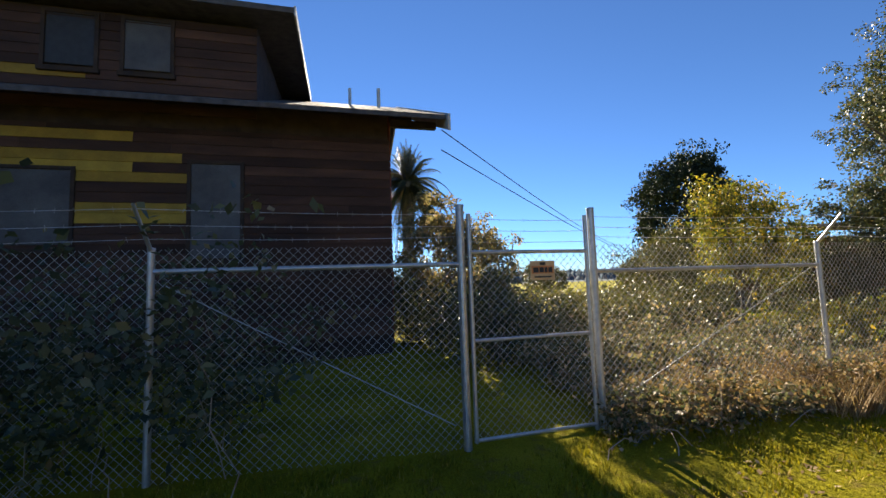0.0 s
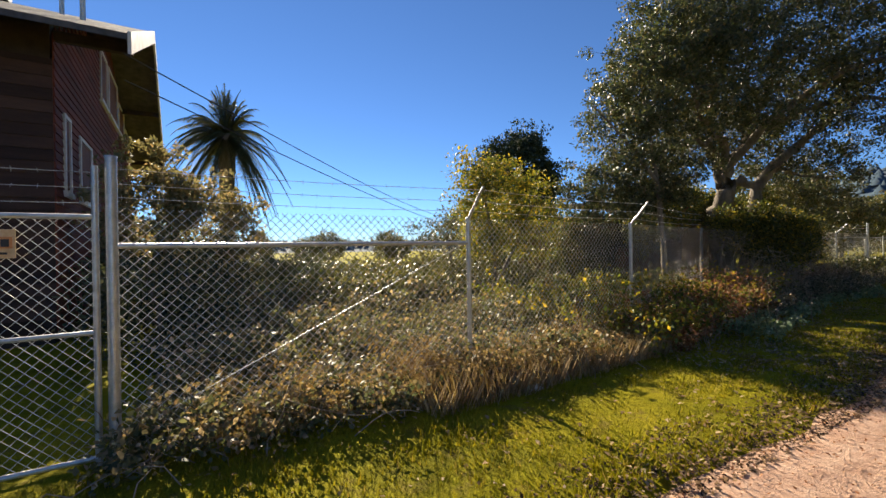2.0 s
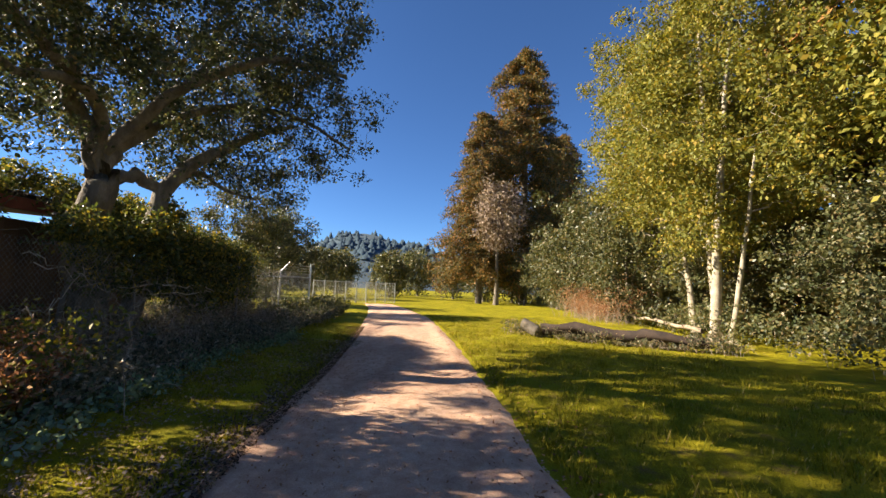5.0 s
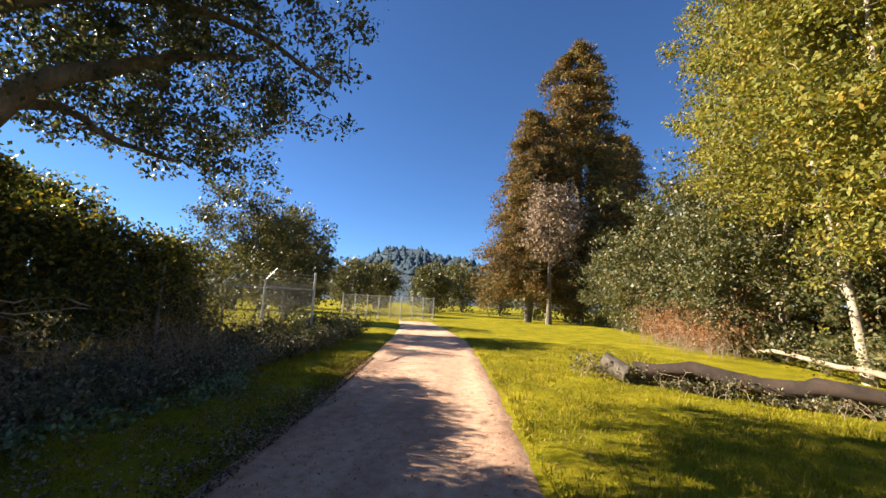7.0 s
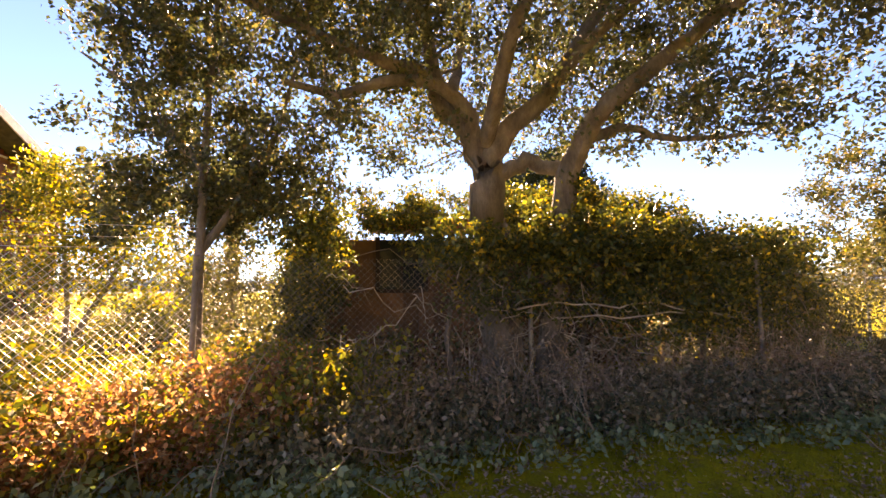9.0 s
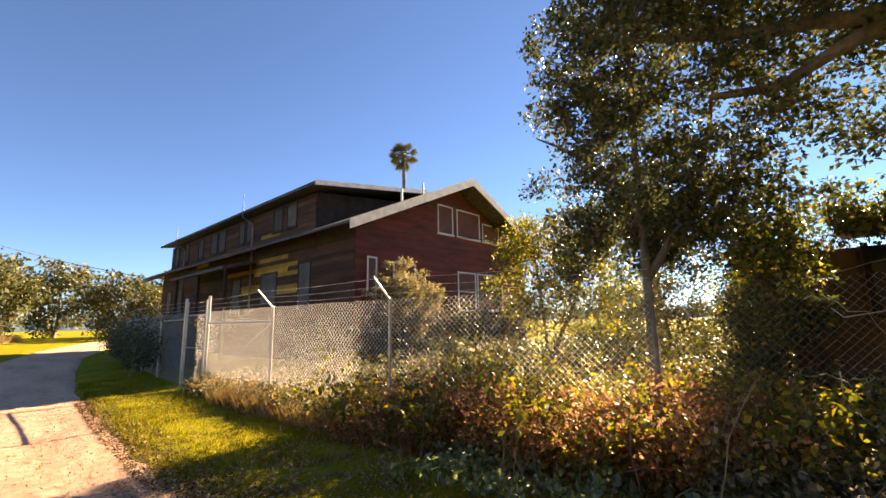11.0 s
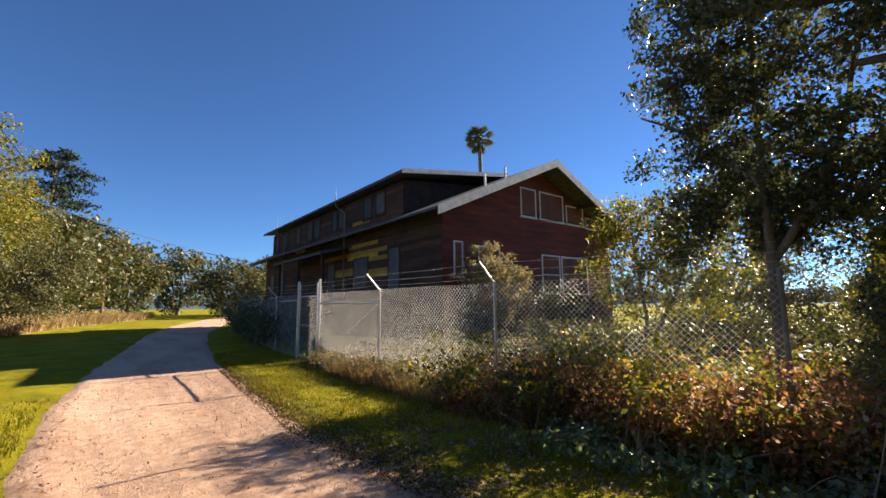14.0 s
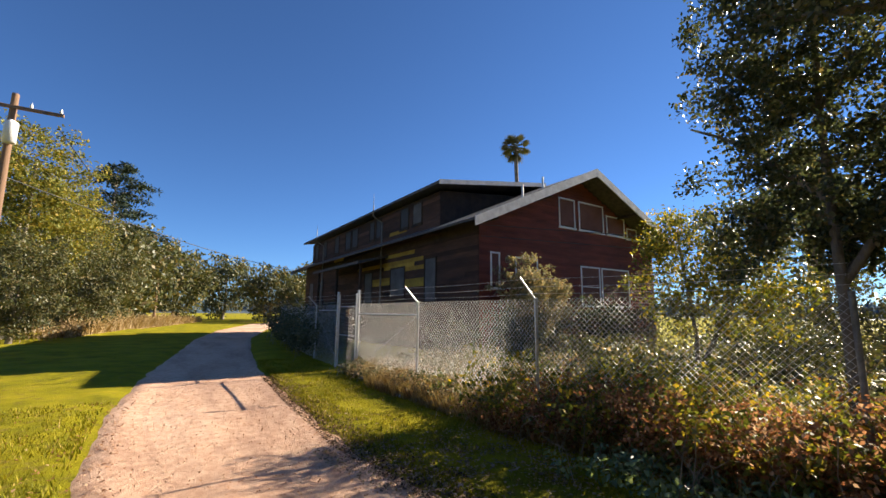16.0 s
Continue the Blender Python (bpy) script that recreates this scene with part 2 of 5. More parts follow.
def box(bm, lo, hi, turn=None, bevel=0.0):
    """Adds a box between two corners, with its edges eased."""
    lo, hi = Vector(lo), Vector(hi)
    m = Matrix.Translation((lo + hi) / 2) @ Matrix.Diagonal((*(hi - lo), 1))
    if turn is not None:
        m = turn @ m
    g = bmesh.ops.create_cube(bm, size=1, matrix=m)
    if bevel:
        es = list({e for v in g["verts"] for e in v.link_edges})
        bmesh.ops.bevel(bm, geom=es, offset=bevel, segments=1, affect="EDGES")
    return bm


def bar(bm, a, b, w, h=None, bevel=0.0):
    """A bar of section w x h from a to b."""
    a, b = Vector(a), Vector(b)
    m = Matrix.Translation((a + b) / 2) @ (b - a).to_track_quat("Z", "Y").to_matrix().to_4x4() @ Matrix.Diagonal((w, h or w, (b - a).length, 1))
    g = bmesh.ops.create_cube(bm, size=1, matrix=m)
    if bevel:
        bmesh.ops.bevel(bm, geom=list({e for v in g["verts"] for e in v.link_edges}), offset=bevel, segments=1, affect="EDGES")
    return bm


def tube(path, radii, sides=7, wobble=0.0):
    """Corners and faces of a tapered tube along a path."""
    p = np.asarray(path, float)
    r = np.broadcast_to(np.asarray(radii, float), len(p))
    t = np.gradient(p, axis=0)
    t /= np.linalg.norm(t, axis=1)[:, None] + 1e-9
    up = np.array([0.0, 0, 1]) if abs(t[0, 2]) < 0.9 else np.array([1.0, 0, 0])
    u = np.cross(t, up)
    u /= np.linalg.norm(u, axis=1)[:, None] + 1e-9
    w = np.cross(t, u)
    a = np.arange(sides) / sides * 2 * np.pi
    rr = r[:, None] * (1 + wobble * RNG.normal(size=(len(p), sides)))
    v = p[:, None] + rr[..., None] * (np.cos(a)[None, :, None] * u[:, None] + np.sin(a)[None, :, None] * w[:, None])
    i, j = np.meshgrid(np.arange(len(p) - 1), np.arange(sides), indexing="ij")
    q = np.stack([i * sides + j, i * sides + (j + 1) % sides, (i + 1) * sides + (j + 1) % sides, (i + 1) * sides + j], -1).reshape(-1, 4)
    cap = [[0, sides - 1, sides - 2, 1]] if sides == 4 else []
    return v.reshape(-1, 3), q


def join(parts):
    vs, qs, n = [], [], 0
    for v, q in parts:
        vs.append(v), qs.append(q + n)
        n += len(v)
    return np.concatenate(vs), np.concatenate(qs)


def leaves(points, size, up=0.3, narrow=0.55, spread=0.35):
    """Folded leaf blades round the points: corners and faces."""
    n = len(points)
    d = RNG.normal(size=(n, 3))
    d[:, 2] -= 0.25
    d /= np.linalg.norm(d, axis=1)[:, None]
    nrm = RNG.normal(size=(n, 3)) + [0, 0, up * 3]
    s = np.cross(d, nrm)
    s /= np.linalg.norm(s, axis=1)[:, None] + 1e-9
    nn = np.cross(s, d)
    ln = size * RNG.uniform(1 - spread, 1 + spread, n)[:, None]
    w = ln * narrow * 0.5
    a, tip = points, points + d * ln
    mid = points + d * ln * 0.45
    v = np.stack([a, mid + s * w + nn * w * 0.3, tip, mid - s * w + nn * w * 0.3], 1).reshape(-1, 3)
    return v, np.arange(n * 4).reshape(-1, 4)


def curve(a, b, n=6, sag=0.0, wob=0.1):
    a, b = np.asarray(a, float), np.asarray(b, float)
    t = np.linspace(0, 1, n)[:, None]
    l = np.linalg.norm(b - a)
    w = RNG.normal(size=(n, 3)) * wob * l / n
    w[0] = w[-1] = 0
    return a + (b - a) * t + w + np.array([0, 0, 1]) * sag * l * np.sin(t * np.pi)


def lumps(envelopes, count, shell=0.55, rough=0.25):
    """Clump centres inside ellipsoids (x, y, z, rx, ry, rz), more of them near the surface."""
    vol = np.array([e[3] * e[4] * e[5] for e in envelopes])
    out = []
    for e, k in zip(envelopes, (vol / vol.sum() * count).astype(int)):
        d = RNG.normal(size=(k, 3))
        d /= np.linalg.norm(d, axis=1)[:, None]
        r = RNG.uniform(shell**3, 1, k) ** (1 / 3) * (1 + rough * RNG.normal(size=k) * 0.6)
        out.append(np.array(e[:3]) + d * r[:, None] * np.array(e[3:6]))
    return np.concatenate(out)


def tree(name, label, category, at, limbs, envelopes, clumps, per, size, spread, leaf_mat, bark_mat, group="", reach=0.045, floor=0.4, narrow=0.55, flat=1.0, twigs=True, shell=0.55):
    """limbs: (path, start radius, end radius), then a branch to every clump of leaves. Places are relative to at."""
    wood, nodes, rad = [], [], []
    for path, r0, r1 in limbs:
        p = np.asarray(path, float)
        k = max(6, len(p) * 3)
        s = np.linspace(0, len(p) - 1, k)
        pts = np.stack([np.interp(s, range(len(p)), p[:, c]) for c in range(3)], 1)
        pts[1:-1] = (pts[:-2] + 2 * pts[1:-1] + pts[2:]) / 4
        pts[1:] += RNG.normal(size=(k - 1, 3)) * r1 * 0.35
        rs = np.linspace(r0, r1, k)
        if pts[0, 2] < 0.3:
            rs[0] *= 1.35
        wood.append(tube(pts, rs, 9, 0.05))
        nodes.extend(pts[k // 3:]), rad.extend(rs[k // 3:])
    c = lumps(envelopes, clumps, shell)
    c = c[c[:, 2] > floor]
    base = np.array(nodes)
    c = c[np.argsort(np.min(np.linalg.norm(c[:, None] - base[None], axis=2), 1))]
    for q in c:
        nd = np.array(nodes)
        dist = np.linalg.norm(nd - q, axis=1) + np.maximum(0, nd[:, 2] - q[2] + 0.1) * 0.8
        i = int(dist.argmin())
        r = max(0.008, min(rad[i] * 0.6, reach * dist[i] ** 0.7))
        b = curve(nd[i], q, 6, 0.05, 0.35)
        if twigs:
            wood.append(tube(b, np.linspace(r, r * 0.35, 6), 4))
        nodes.extend(b[2:]), rad.extend(np.linspace(r, r * 0.35, 6)[2:])
    pts = np.repeat(c, per, 0)
    off = RNG.normal(size=pts.shape)
    off /= np.linalg.norm(off, axis=1)[:, None]
    off *= RNG.uniform(0, 1, len(off))[:, None] ** 0.45 * 1.55 * spread * np.repeat(RNG.uniform(0.6, 1.3, len(c)), per)[:, None]
    off[:, 2] *= 0.7 * flat
    root = empty(name, label, category, at, group)
    v, q = join(wood)
    fast("trunk", v, q, bark_mat, root, smooth=True)
    v, q = leaves(pts + off, size, narrow=narrow)
    fast("crown", v, q, leaf_mat, root)
    return root


# ---- ground and road ----
RIGHT = [(-70, 16.0), (-45, 6.4), (-28, 2.2), (-15, 0.3), (-6, -0.4), (0, -0.95), (5, -1.15), (8.5, -0.95), (12, -0.52), (16, -0.1), (20.5, 0.42), (25, 1.05), (31, 2.0), (38, 3.9), (44, 5.7), (70, 16)]
LEFT = [(-70, 20.5), (-45, 10.6), (-28, 6.2), (-15, 3.4), (-6, 2.35), (0, 1.85), (5, 1.75), (8.5, 1.75), (12, 2.25), (16, 2.7), (20.5, 3.35), (25, 4.1), (31, 5.2), (38, 6.7), (44, 8.3), (70, 20)]


def edge(table, x):
    return np.interp(x, [a for a, _ in table], [b for _, b in table])


def height(x, y):
    """The lie of the land: flat by the road, soft swells and a low rise at the fence."""
    x, y = np.asarray(x, float), np.asarray(y, float)
    away = np.clip(np.abs(y - (edge(LEFT, x) + edge(RIGHT, x)) / 2) - 1.9, 0, 6) / 6
    h = away * (0.10 * np.sin(x * 0.31 + 1) * np.sin(y * 0.27) + 0.05 * np.sin(x * 0.9) * np.cos(y * 0.8)) * np.exp(-((x - 10) / 60) ** 2)
    return h


def build_ground():
    def lines(stops):
        return np.concatenate([np.arange(a, b, s) for a, b, s in stops])
    xs = lines([(-1600, -200, 200), (-200, -40, 16), (-40, -6, 1.0), (-6, 32, 0.25), (32, 80, 1.5), (80, 240, 16), (240, 1601, 200)])
    ys = lines([(-1600, -120, 200), (-120, -16, 8), (-16, -6, 1.0), (-6, 9, 0.25), (9, 40, 1.5), (40, 200, 16), (200, 1601, 200)])
    X, Y = np.meshgrid(xs, ys, indexing="ij")
    near = ((np.abs(X - 12) < 22) & (np.abs(Y - 1) < 8)).astype(float)
    off = np.clip(np.maximum(Y - edge(LEFT, X), edge(RIGHT, X) - Y) / 0.3, 0, 1)
    Z = height(X, Y) - 0.03 + 0.065 * off + near * off * RNG.normal(size=X.shape) * 0.012
    v = np.stack([X, Y, Z], -1).reshape(-1, 3)
    ny = len(ys)
    i, j = np.meshgrid(np.arange(len(xs) - 1), np.arange(ny - 1), indexing="ij")
    q = np.stack([i * ny + j, (i + 1) * ny + j, (i + 1) * ny + j + 1, i * ny + j + 1], -1).reshape(-1, 4)
    fast("ground", v, q, TURF, label="yellow-green mossy turf with bare brown patches beside a dirt road", category="ground", kind="structure", smooth=True)


def build_road():
    xs = np.concatenate([np.arange(-70, -8, 1.0), np.arange(-8, 30, 0.16), np.arange(30, 45.5, 0.75)])
    n = 19
    v = []
    for x in xs:
        a, b = edge(RIGHT, x), edge(LEFT, x)
        wob = 0.09 * noise.noise((x * 1.3, 0, 0)) + 0.05 * noise.noise((x * 2.6, 0, 3))
        wob2 = 0.09 * noise.noise((x * 1.3, 9, 0)) + 0.05 * noise.noise((x * 2.6, 9, 3))
        for k in range(n):
            s = k / (n - 1)
            y = (a + wob) * (1 - s) + (b + wob2) * s
            rut = -0.018 * (math.exp(-((s - 0.25) / 0.09) ** 2) + math.exp(-((s - 0.75) / 0.09) ** 2))
            z = 0.0 if k in (0, n - 1) else 0.022 + rut + 0.012 * noise.noise((x * 2, y * 2, 0)) + 0.004 * noise.noise((x * 9, y * 9, 1))
            v.append((x, y, z - (0.03 if k in (0, n - 1) else 0)))
    i, j = np.meshgrid(np.arange(len(xs) - 1), np.arange(n - 1), indexing="ij")
    q = np.stack([i * n + j, (i + 1) * n + j, (i + 1) * n + j + 1, i * n + j + 1], -1).reshape(-1, 4)
    fast("road", v, q, DIRT, label="pale pinkish-tan dirt track with wheel ruts and loose grit", category="road", kind="structure", smooth=True)


build_ground()
build_road()

# ---- fence ----
def chain(a, b, z0, z1, gap=0.078, r=0.0023):
    """Two layers of slanting wires between two posts."""
    a, b = np.asarray(a, float), np.asarray(b, float)
    L, H = np.linalg.norm(b - a), z1 - z0
    d = (b - a) / L
    nrm = np.array([-d[1], d[0]])
    segs = []
    for sgn in (1, -1):
        s = np.arange(-H, L + H, gap)
        for s0 in s:
            u0, u1 = (s0, s0 + H) if sgn > 0 else (s0 + H, s0)
            t0, t1 = 0.0, 1.0
            du = u1 - u0
            lo, hi = sorted(((0 - u0) / du, (L - u0) / du))
            t0, t1 = max(t0, lo), min(t1, hi)
            if t1 - t0 < 0.01:
                continue
            segs.append((u0 + du * t0, z0 + H * t0, u0 + du * t1, z0 + H * t1, sgn * 0.002))
    S = np.array(segs)
    P = np.stack([a[0] + d[0] * S[:, 0] + nrm[0] * S[:, 4], a[1] + d[1] * S[:, 0] + nrm[1] * S[:, 4], S[:, 1]], 1)
    Q = np.stack([a[0] + d[0] * S[:, 2] + nrm[0] * S[:, 4], a[1] + d[1] * S[:, 2] + nrm[1] * S[:, 4], S[:, 3]], 1)
    t = Q - P
    t /= np.linalg.norm(t, axis=1)[:, None]
    n3 = np.array([nrm[0], nrm[1], 0])
    w = np.cross(t, n3)
    ring = [w * r, -w * r * 0.5 + n3 * r * 0.87, -w * r * 0.5 - n3 * r * 0.87]
    v = np.stack([P + k for k in ring] + [Q + k for k in ring], 1).reshape(-1, 3)
    o = np.arange(len(P))[:, None] * 6
    q = np.concatenate([o + [0, 1, 4, 3], o + [1, 2, 5, 4], o + [2, 0, 3, 5]])
    return v, q


def strand(a, b, spacing=0.13):
    """A barbed strand: two twisted wires and their barbs."""
    a, b = np.asarray(a, float), np.asarray(b, float)
    L = np.linalg.norm(b - a)
    p = curve(a, b, 7, -0.006, 0.0)
    out = [tube(p, 0.0022, 4)]
    d = (b - a) / L
    for s in np.arange(0.06, L, spacing):
        c = np.array([np.interp(s / L, np.linspace(0, 1, 7), p[:, k]) for k in range(3)])
        e = RNG.normal(size=3)
        e -= d * e.dot(d)
        e *= 0.02 / np.linalg.norm(e)
        out.append(tube([c - e, c + e], 0.0016, 4))
    return join(out)


fence = empty("chain_link_fence", "galvanised chain-link fence with slanted barbed-wire arms beside the dirt track", "fence")


def post(x, y, h, r=0.03, arm=0.0, top=True):
    z = float(height(x, y)) - 0.3
    parts = [tube([(x, y, z), (x, y, h)], r, 10), tube([(x, y, h), (x, y, h + 0.012), (x, y, h + 0.02)], [r * 1.12, r * 1.1, r * 0.2], 10)]
    v, q = join(parts)
    # Posts from x 11 to 21 take the darker steel.
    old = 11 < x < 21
    p = fast("post", v, q, DULL if old else GALV, fence, "dark grey-brown fence post" if old else "", smooth=True)
    if arm:
        v, q = join([tube([(x, y, h - 0.02), (x, y - arm * 0.7, h + 0.32)], [0.02, 0.014], 6)])
        fast("arm", v, q, GALV, p, "pale slanted barbed-wire arm", smooth=True)
    return p


def rail(a, b, z, r=0.021, name="rail"):
    v, q = tube([(*a, z), (*b, z)], r, 8)
    fast(name, v, q, GALV, fence, smooth=True)


FENCE_H = 1.9
LINE = [((-14.5, 5.0), 1), ((-11.2, 4.6), 1), ((-8.0, 4.3), 1), ((-4.8, 4.05), 1), ((-1.6, 3.85), 1), ((1.0, 3.83), 0)]
EAST = [((2.45, 3.96), 0), ((5.67, 4.15), 1), ((8.95, 4.5), 1), ((12.4, 5.35), 0), ((16.15, 6.1), 0), ((19.4, 6.0), 0), ((23.6, 6.75), 1), ((26.3, 6.65), 0), ((25.8, 9.5), 1), ((25.3, 13.0), 1)]
for row in (LINE, EAST):
    for (p, arm) in row:
        gatep = p in ((1.0, 3.83), (2.45, 3.96), (26.3, 6.65))
        post(*p, 2.27 if gatep else FENCE_H, 0.038 if gatep else 0.028, 0.45 if arm else 0)
    for (a, aa), (b, bb) in zip(row, row[1:]):
        # Netting that starts in the same stretch is darker too.
        v, q = chain(a, b, 0.05, FENCE_H, r=0.003 if 2 < a[0] < 9 else 0.0023)
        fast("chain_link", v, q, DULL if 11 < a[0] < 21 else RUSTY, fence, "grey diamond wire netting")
        for k, (dy, dz) in enumerate(((-0.06, 0.08), (-0.16, 0.18), (-0.27, 0.29))):
            if 11 < a[0] < 20:
                continue
            ya, yb = (dy if aa else 0), (dy if bb else 0)
            v, q = strand((a[0], a[1] + ya, FENCE_H + dz), (b[0], b[1] + yb, FENCE_H + dz))
            fast("barbed_wire", v, q, RUSTY, fence, "sagging strand of barbed wire")
rail((-1.6, 3.85), (1.0, 3.83), 1.72)
rail((2.45, 3.96), (5.67, 4.15), 1.62)
rail((23.6, 6.75), (26.3, 6.65), 1.72)
rail((26.3, 6.65), (25.8, 9.5), 1.72)
v, q = tube([(2.6, 4.0, 0.25), (5.6, 4.18, 1.6)], 0.005, 6)
fast("brace_rod", v, q, GALV, fence)
v, q = tube([(0.9, 3.86, 0.25), (-1.5, 3.88, 1.6)], 0.005, 6)
fast("brace_rod", v, q, GALV, fence)

gate = empty("chain_link_gate", "narrow closed chain-link gate of galvanised tube with an orange sign", "gate", (1.09, 3.85, 0))
gw = Vector((2.36 - 1.09, 3.93 - 3.85, 0))
for nm, a, b, r in (("stile", (0, 0, 0.08), (0, 0, 2.2), 0.022), ("stile", gw, gw + Vector((0, 0, 2.2)), 0.022), ("top_rail", (0, 0, 1.83), gw + Vector((0, 0, 1.83)), 0.019),
                    ("middle_rail", (0, 0, 1.0), gw + Vector((0, 0, 1.0)), 0.017), ("bottom_rail", (0, 0, 0.1), gw + Vector((0, 0, 0.1)), 0.019)):
    v, q = tube([tuple(a), tuple(b)], r, 8)
    fast(nm, v, q, GALV, gate, smooth=True)
v, q = chain((0, 0), (gw.x, gw.y), 0.1, 1.83)
fast("chain_link", v, q, RUSTY, gate, "grey diamond wire netting")
for z in (1.93, 2.04, 2.15):
    v, q = strand((0, 0, z), (gw.x, gw.y, z))
    fast("barbed_wire", v, q, RUSTY, gate)

# ---- far fence across the track's end ----
far_fence = empty("far_chain_link_fence", "tall pale chain-link fence across the far end of the track", "fence")
fp = np.linspace((47.6, 6.4), (43.6, 12.6), 9)
for a in fp:
    v, q = tube([(*a, 0), (*a, 1.9)], 0.045, 6)
    fast("post", v, q, GALV, far_fence, smooth=True)
for a, b in zip(fp, fp[1:]):
    v, q = chain(a, b, 0.05, 1.8, 0.14, 0.008)
    fast("chain_link", v, q, RUSTY, far_fence)
    v, q = tube([(*a, 1.8), (*b, 1.8)], 0.025, 6)
    fast("rail", v, q, GALV, far_fence)

# <house>
# ---- house ----
house = empty("lodge_house", "derelict two-storey red-brown wooden lodge with boarded windows behind the fence", "house", (1.6, 9.3, 0))
TURN_BACK = Matrix.Translation((-1.6, -9.3, 0))
house.matrix_world = pose(1.6, 9.3, 0, 0, 0, 2.5) @ TURN_BACK
XE, XW, YS, YN = 0.85, -22.5, 9.3, 21.1          # walls
YR, ZR, ZE = 15.2, 8.15, 5.1                   # ridge; eave height at overhang y = 8.4
OV = 1.1
slope = (ZR - ZE) / (YR - 8.4)


def roof_z(y):
    return ZR - abs(y - YR) * slope


def planks(name, origin, along, length, z0, z1, top, mat, parent, holes=(), step=0.16, out=(0, -1), alt=None):
    """Lapped boards up a wall, cut short by top(s) and round the holes (s0, s1, z0, z1)."""
    o, d, w = Vector((*origin, 0)), Vector((*along, 0)), Vector((*out, 0))
    z, k = z0, 0
    while z < z1:
        zt = min(z + step, z1)
        runs, cuts = [], sorted([(a, b) for a, b, c, e in holes if c < z + step * 0.5 < e])
        s = 0.0
        for a, b in cuts:
            if a > s:
                runs.append((s, a))
            s = max(s, b)
        if s < length:
            runs.append((s, length))
        for a, b in runs:
            while a < b and top(a) < zt:
                a += 0.08
            while b > a and top(b) < zt:
                b -= 0.08
            while a < b - 0.05:
                e = min(b, a + random.uniform(1.6, 4.2))
                if b - e < 0.7:
                    e = b
                bm = bmesh.new()
                lo, hi = 0.034, 0.012
                pts = [o + d * a + w * lo + Vector((0, 0, z)), o + d * e + w * lo + Vector((0, 0, z)), o + d * e + w * hi + Vector((0, 0, zt)), o + d * a + w * hi + Vector((0, 0, zt)),
                       o + d * a + Vector((0, 0, z)), o + d * e + Vector((0, 0, z)), o + d * e + Vector((0, 0, zt)), o + d * a + Vector((0, 0, zt))]
                vs = [bm.verts.new(p) for p in pts]
                for f in ((0, 1, 2, 3), (4, 7, 6, 5), (0, 4, 5, 1), (2, 6, 7, 3), (1, 5, 6, 2), (0, 3, 7, 4)):
                    bm.faces.new([vs[i] for i in f])
                m = alt(a + (e - a) / 2, z) if alt else None
                part(name, bm, m or mat, parent)
                a = e + 0.004
        z += step
        k += 1


bm = bmesh.new()
prof = [(YS, 0), (YN, 0), (YN, roof_z(YN) - 0.12), (YR, ZR - 0.15), (YS, roof_z(YS) - 0.12)]
a = [bm.verts.new((XE - 0.03, y, z)) for y, z in prof]
b = [bm.verts.new((XW, y, z)) for y, z in prof]
bm.faces.new(a), bm.faces.new(b[::-1])
for i in range(5):
    j = (i + 1) % 5
    bm.faces.new((a[j], a[i], b[i], b[j]))
bmesh.ops.recalc_face_normals(bm, faces=bm.faces)
wall = part("wall", bm, DARKWOOD, house, "red-brown horizontal board walls")


def slab(name, pts, thick, mat, parent, label=""):
    bm = bmesh.new()
    vs = [bm.verts.new(p) for p in pts]
    ws = [bm.verts.new((p[0], p[1], p[2] - thick)) for p in pts]
    n = len(pts)
    bm.faces.new(vs), bm.faces.new(ws[::-1])
    for i in range(n):
        j = (i + 1) % n
        bm.faces.new((vs[j], vs[i], ws[i], ws[j]))
    bmesh.ops.recalc_face_normals(bm, faces=bm.faces)
    return part(name, bm, mat, parent, label)


XO, XL = XE + OV, XW - OV
slab("roof", [(XO, 8.4, ZE), (XO, YR, ZR), (XL, YR, ZR), (XL, 8.4, ZE)], 0.1, SHINGLE, house, "dark grey shingle roof slope")
slab("roof", [(XO, YR, ZR), (XO, 2 * YR - 8.4, ZE), (XL, 2 * YR - 8.4, ZE), (XL, YR, ZR)], 0.1, SHINGLE, house, "dark grey shingle roof slope")
# bargeboards
for y0, y1 in ((8.25, YR), (2 * YR - 8.25, YR)):
    for x in (XO, XL - 0.05):
        bm = bmesh.new()
        z0, z1 = roof_z(y0), ZR
        pts = [(x, y0, z0 + 0.04), (x, y1, z1 + 0.04), (x, y1, z1 - 0.32), (x, y0, z0 - 0.32)]
        vs = [bm.verts.new(p) for p in pts] + [bm.verts.new((p[0] + 0.05, p[1], p[2])) for p in pts]
        for f in ((0, 1, 2, 3), (7, 6, 5, 4), (0, 4, 5, 1), (1, 5, 6, 2), (2, 6, 7, 3), (3, 7, 4, 0)):
            bm.faces.new([vs[i] for i in f])
        bmesh.ops.recalc_face_normals(bm, faces=bm.faces)
        part("bargeboard", bm, TRIM, house, "broad pale grey bargeboard")
for y in (9.3, 12.2, YR, 18.2, 21.0):
    bm = bmesh.new()
    z = roof_z(y) - 0.24
    box(bm, (XE + 0.03, y - 0.07, z - 0.16), (XO - 0.01, y + 0.07, z), bevel=0.01)
    part("bracket", bm, DARKWOOD, house)

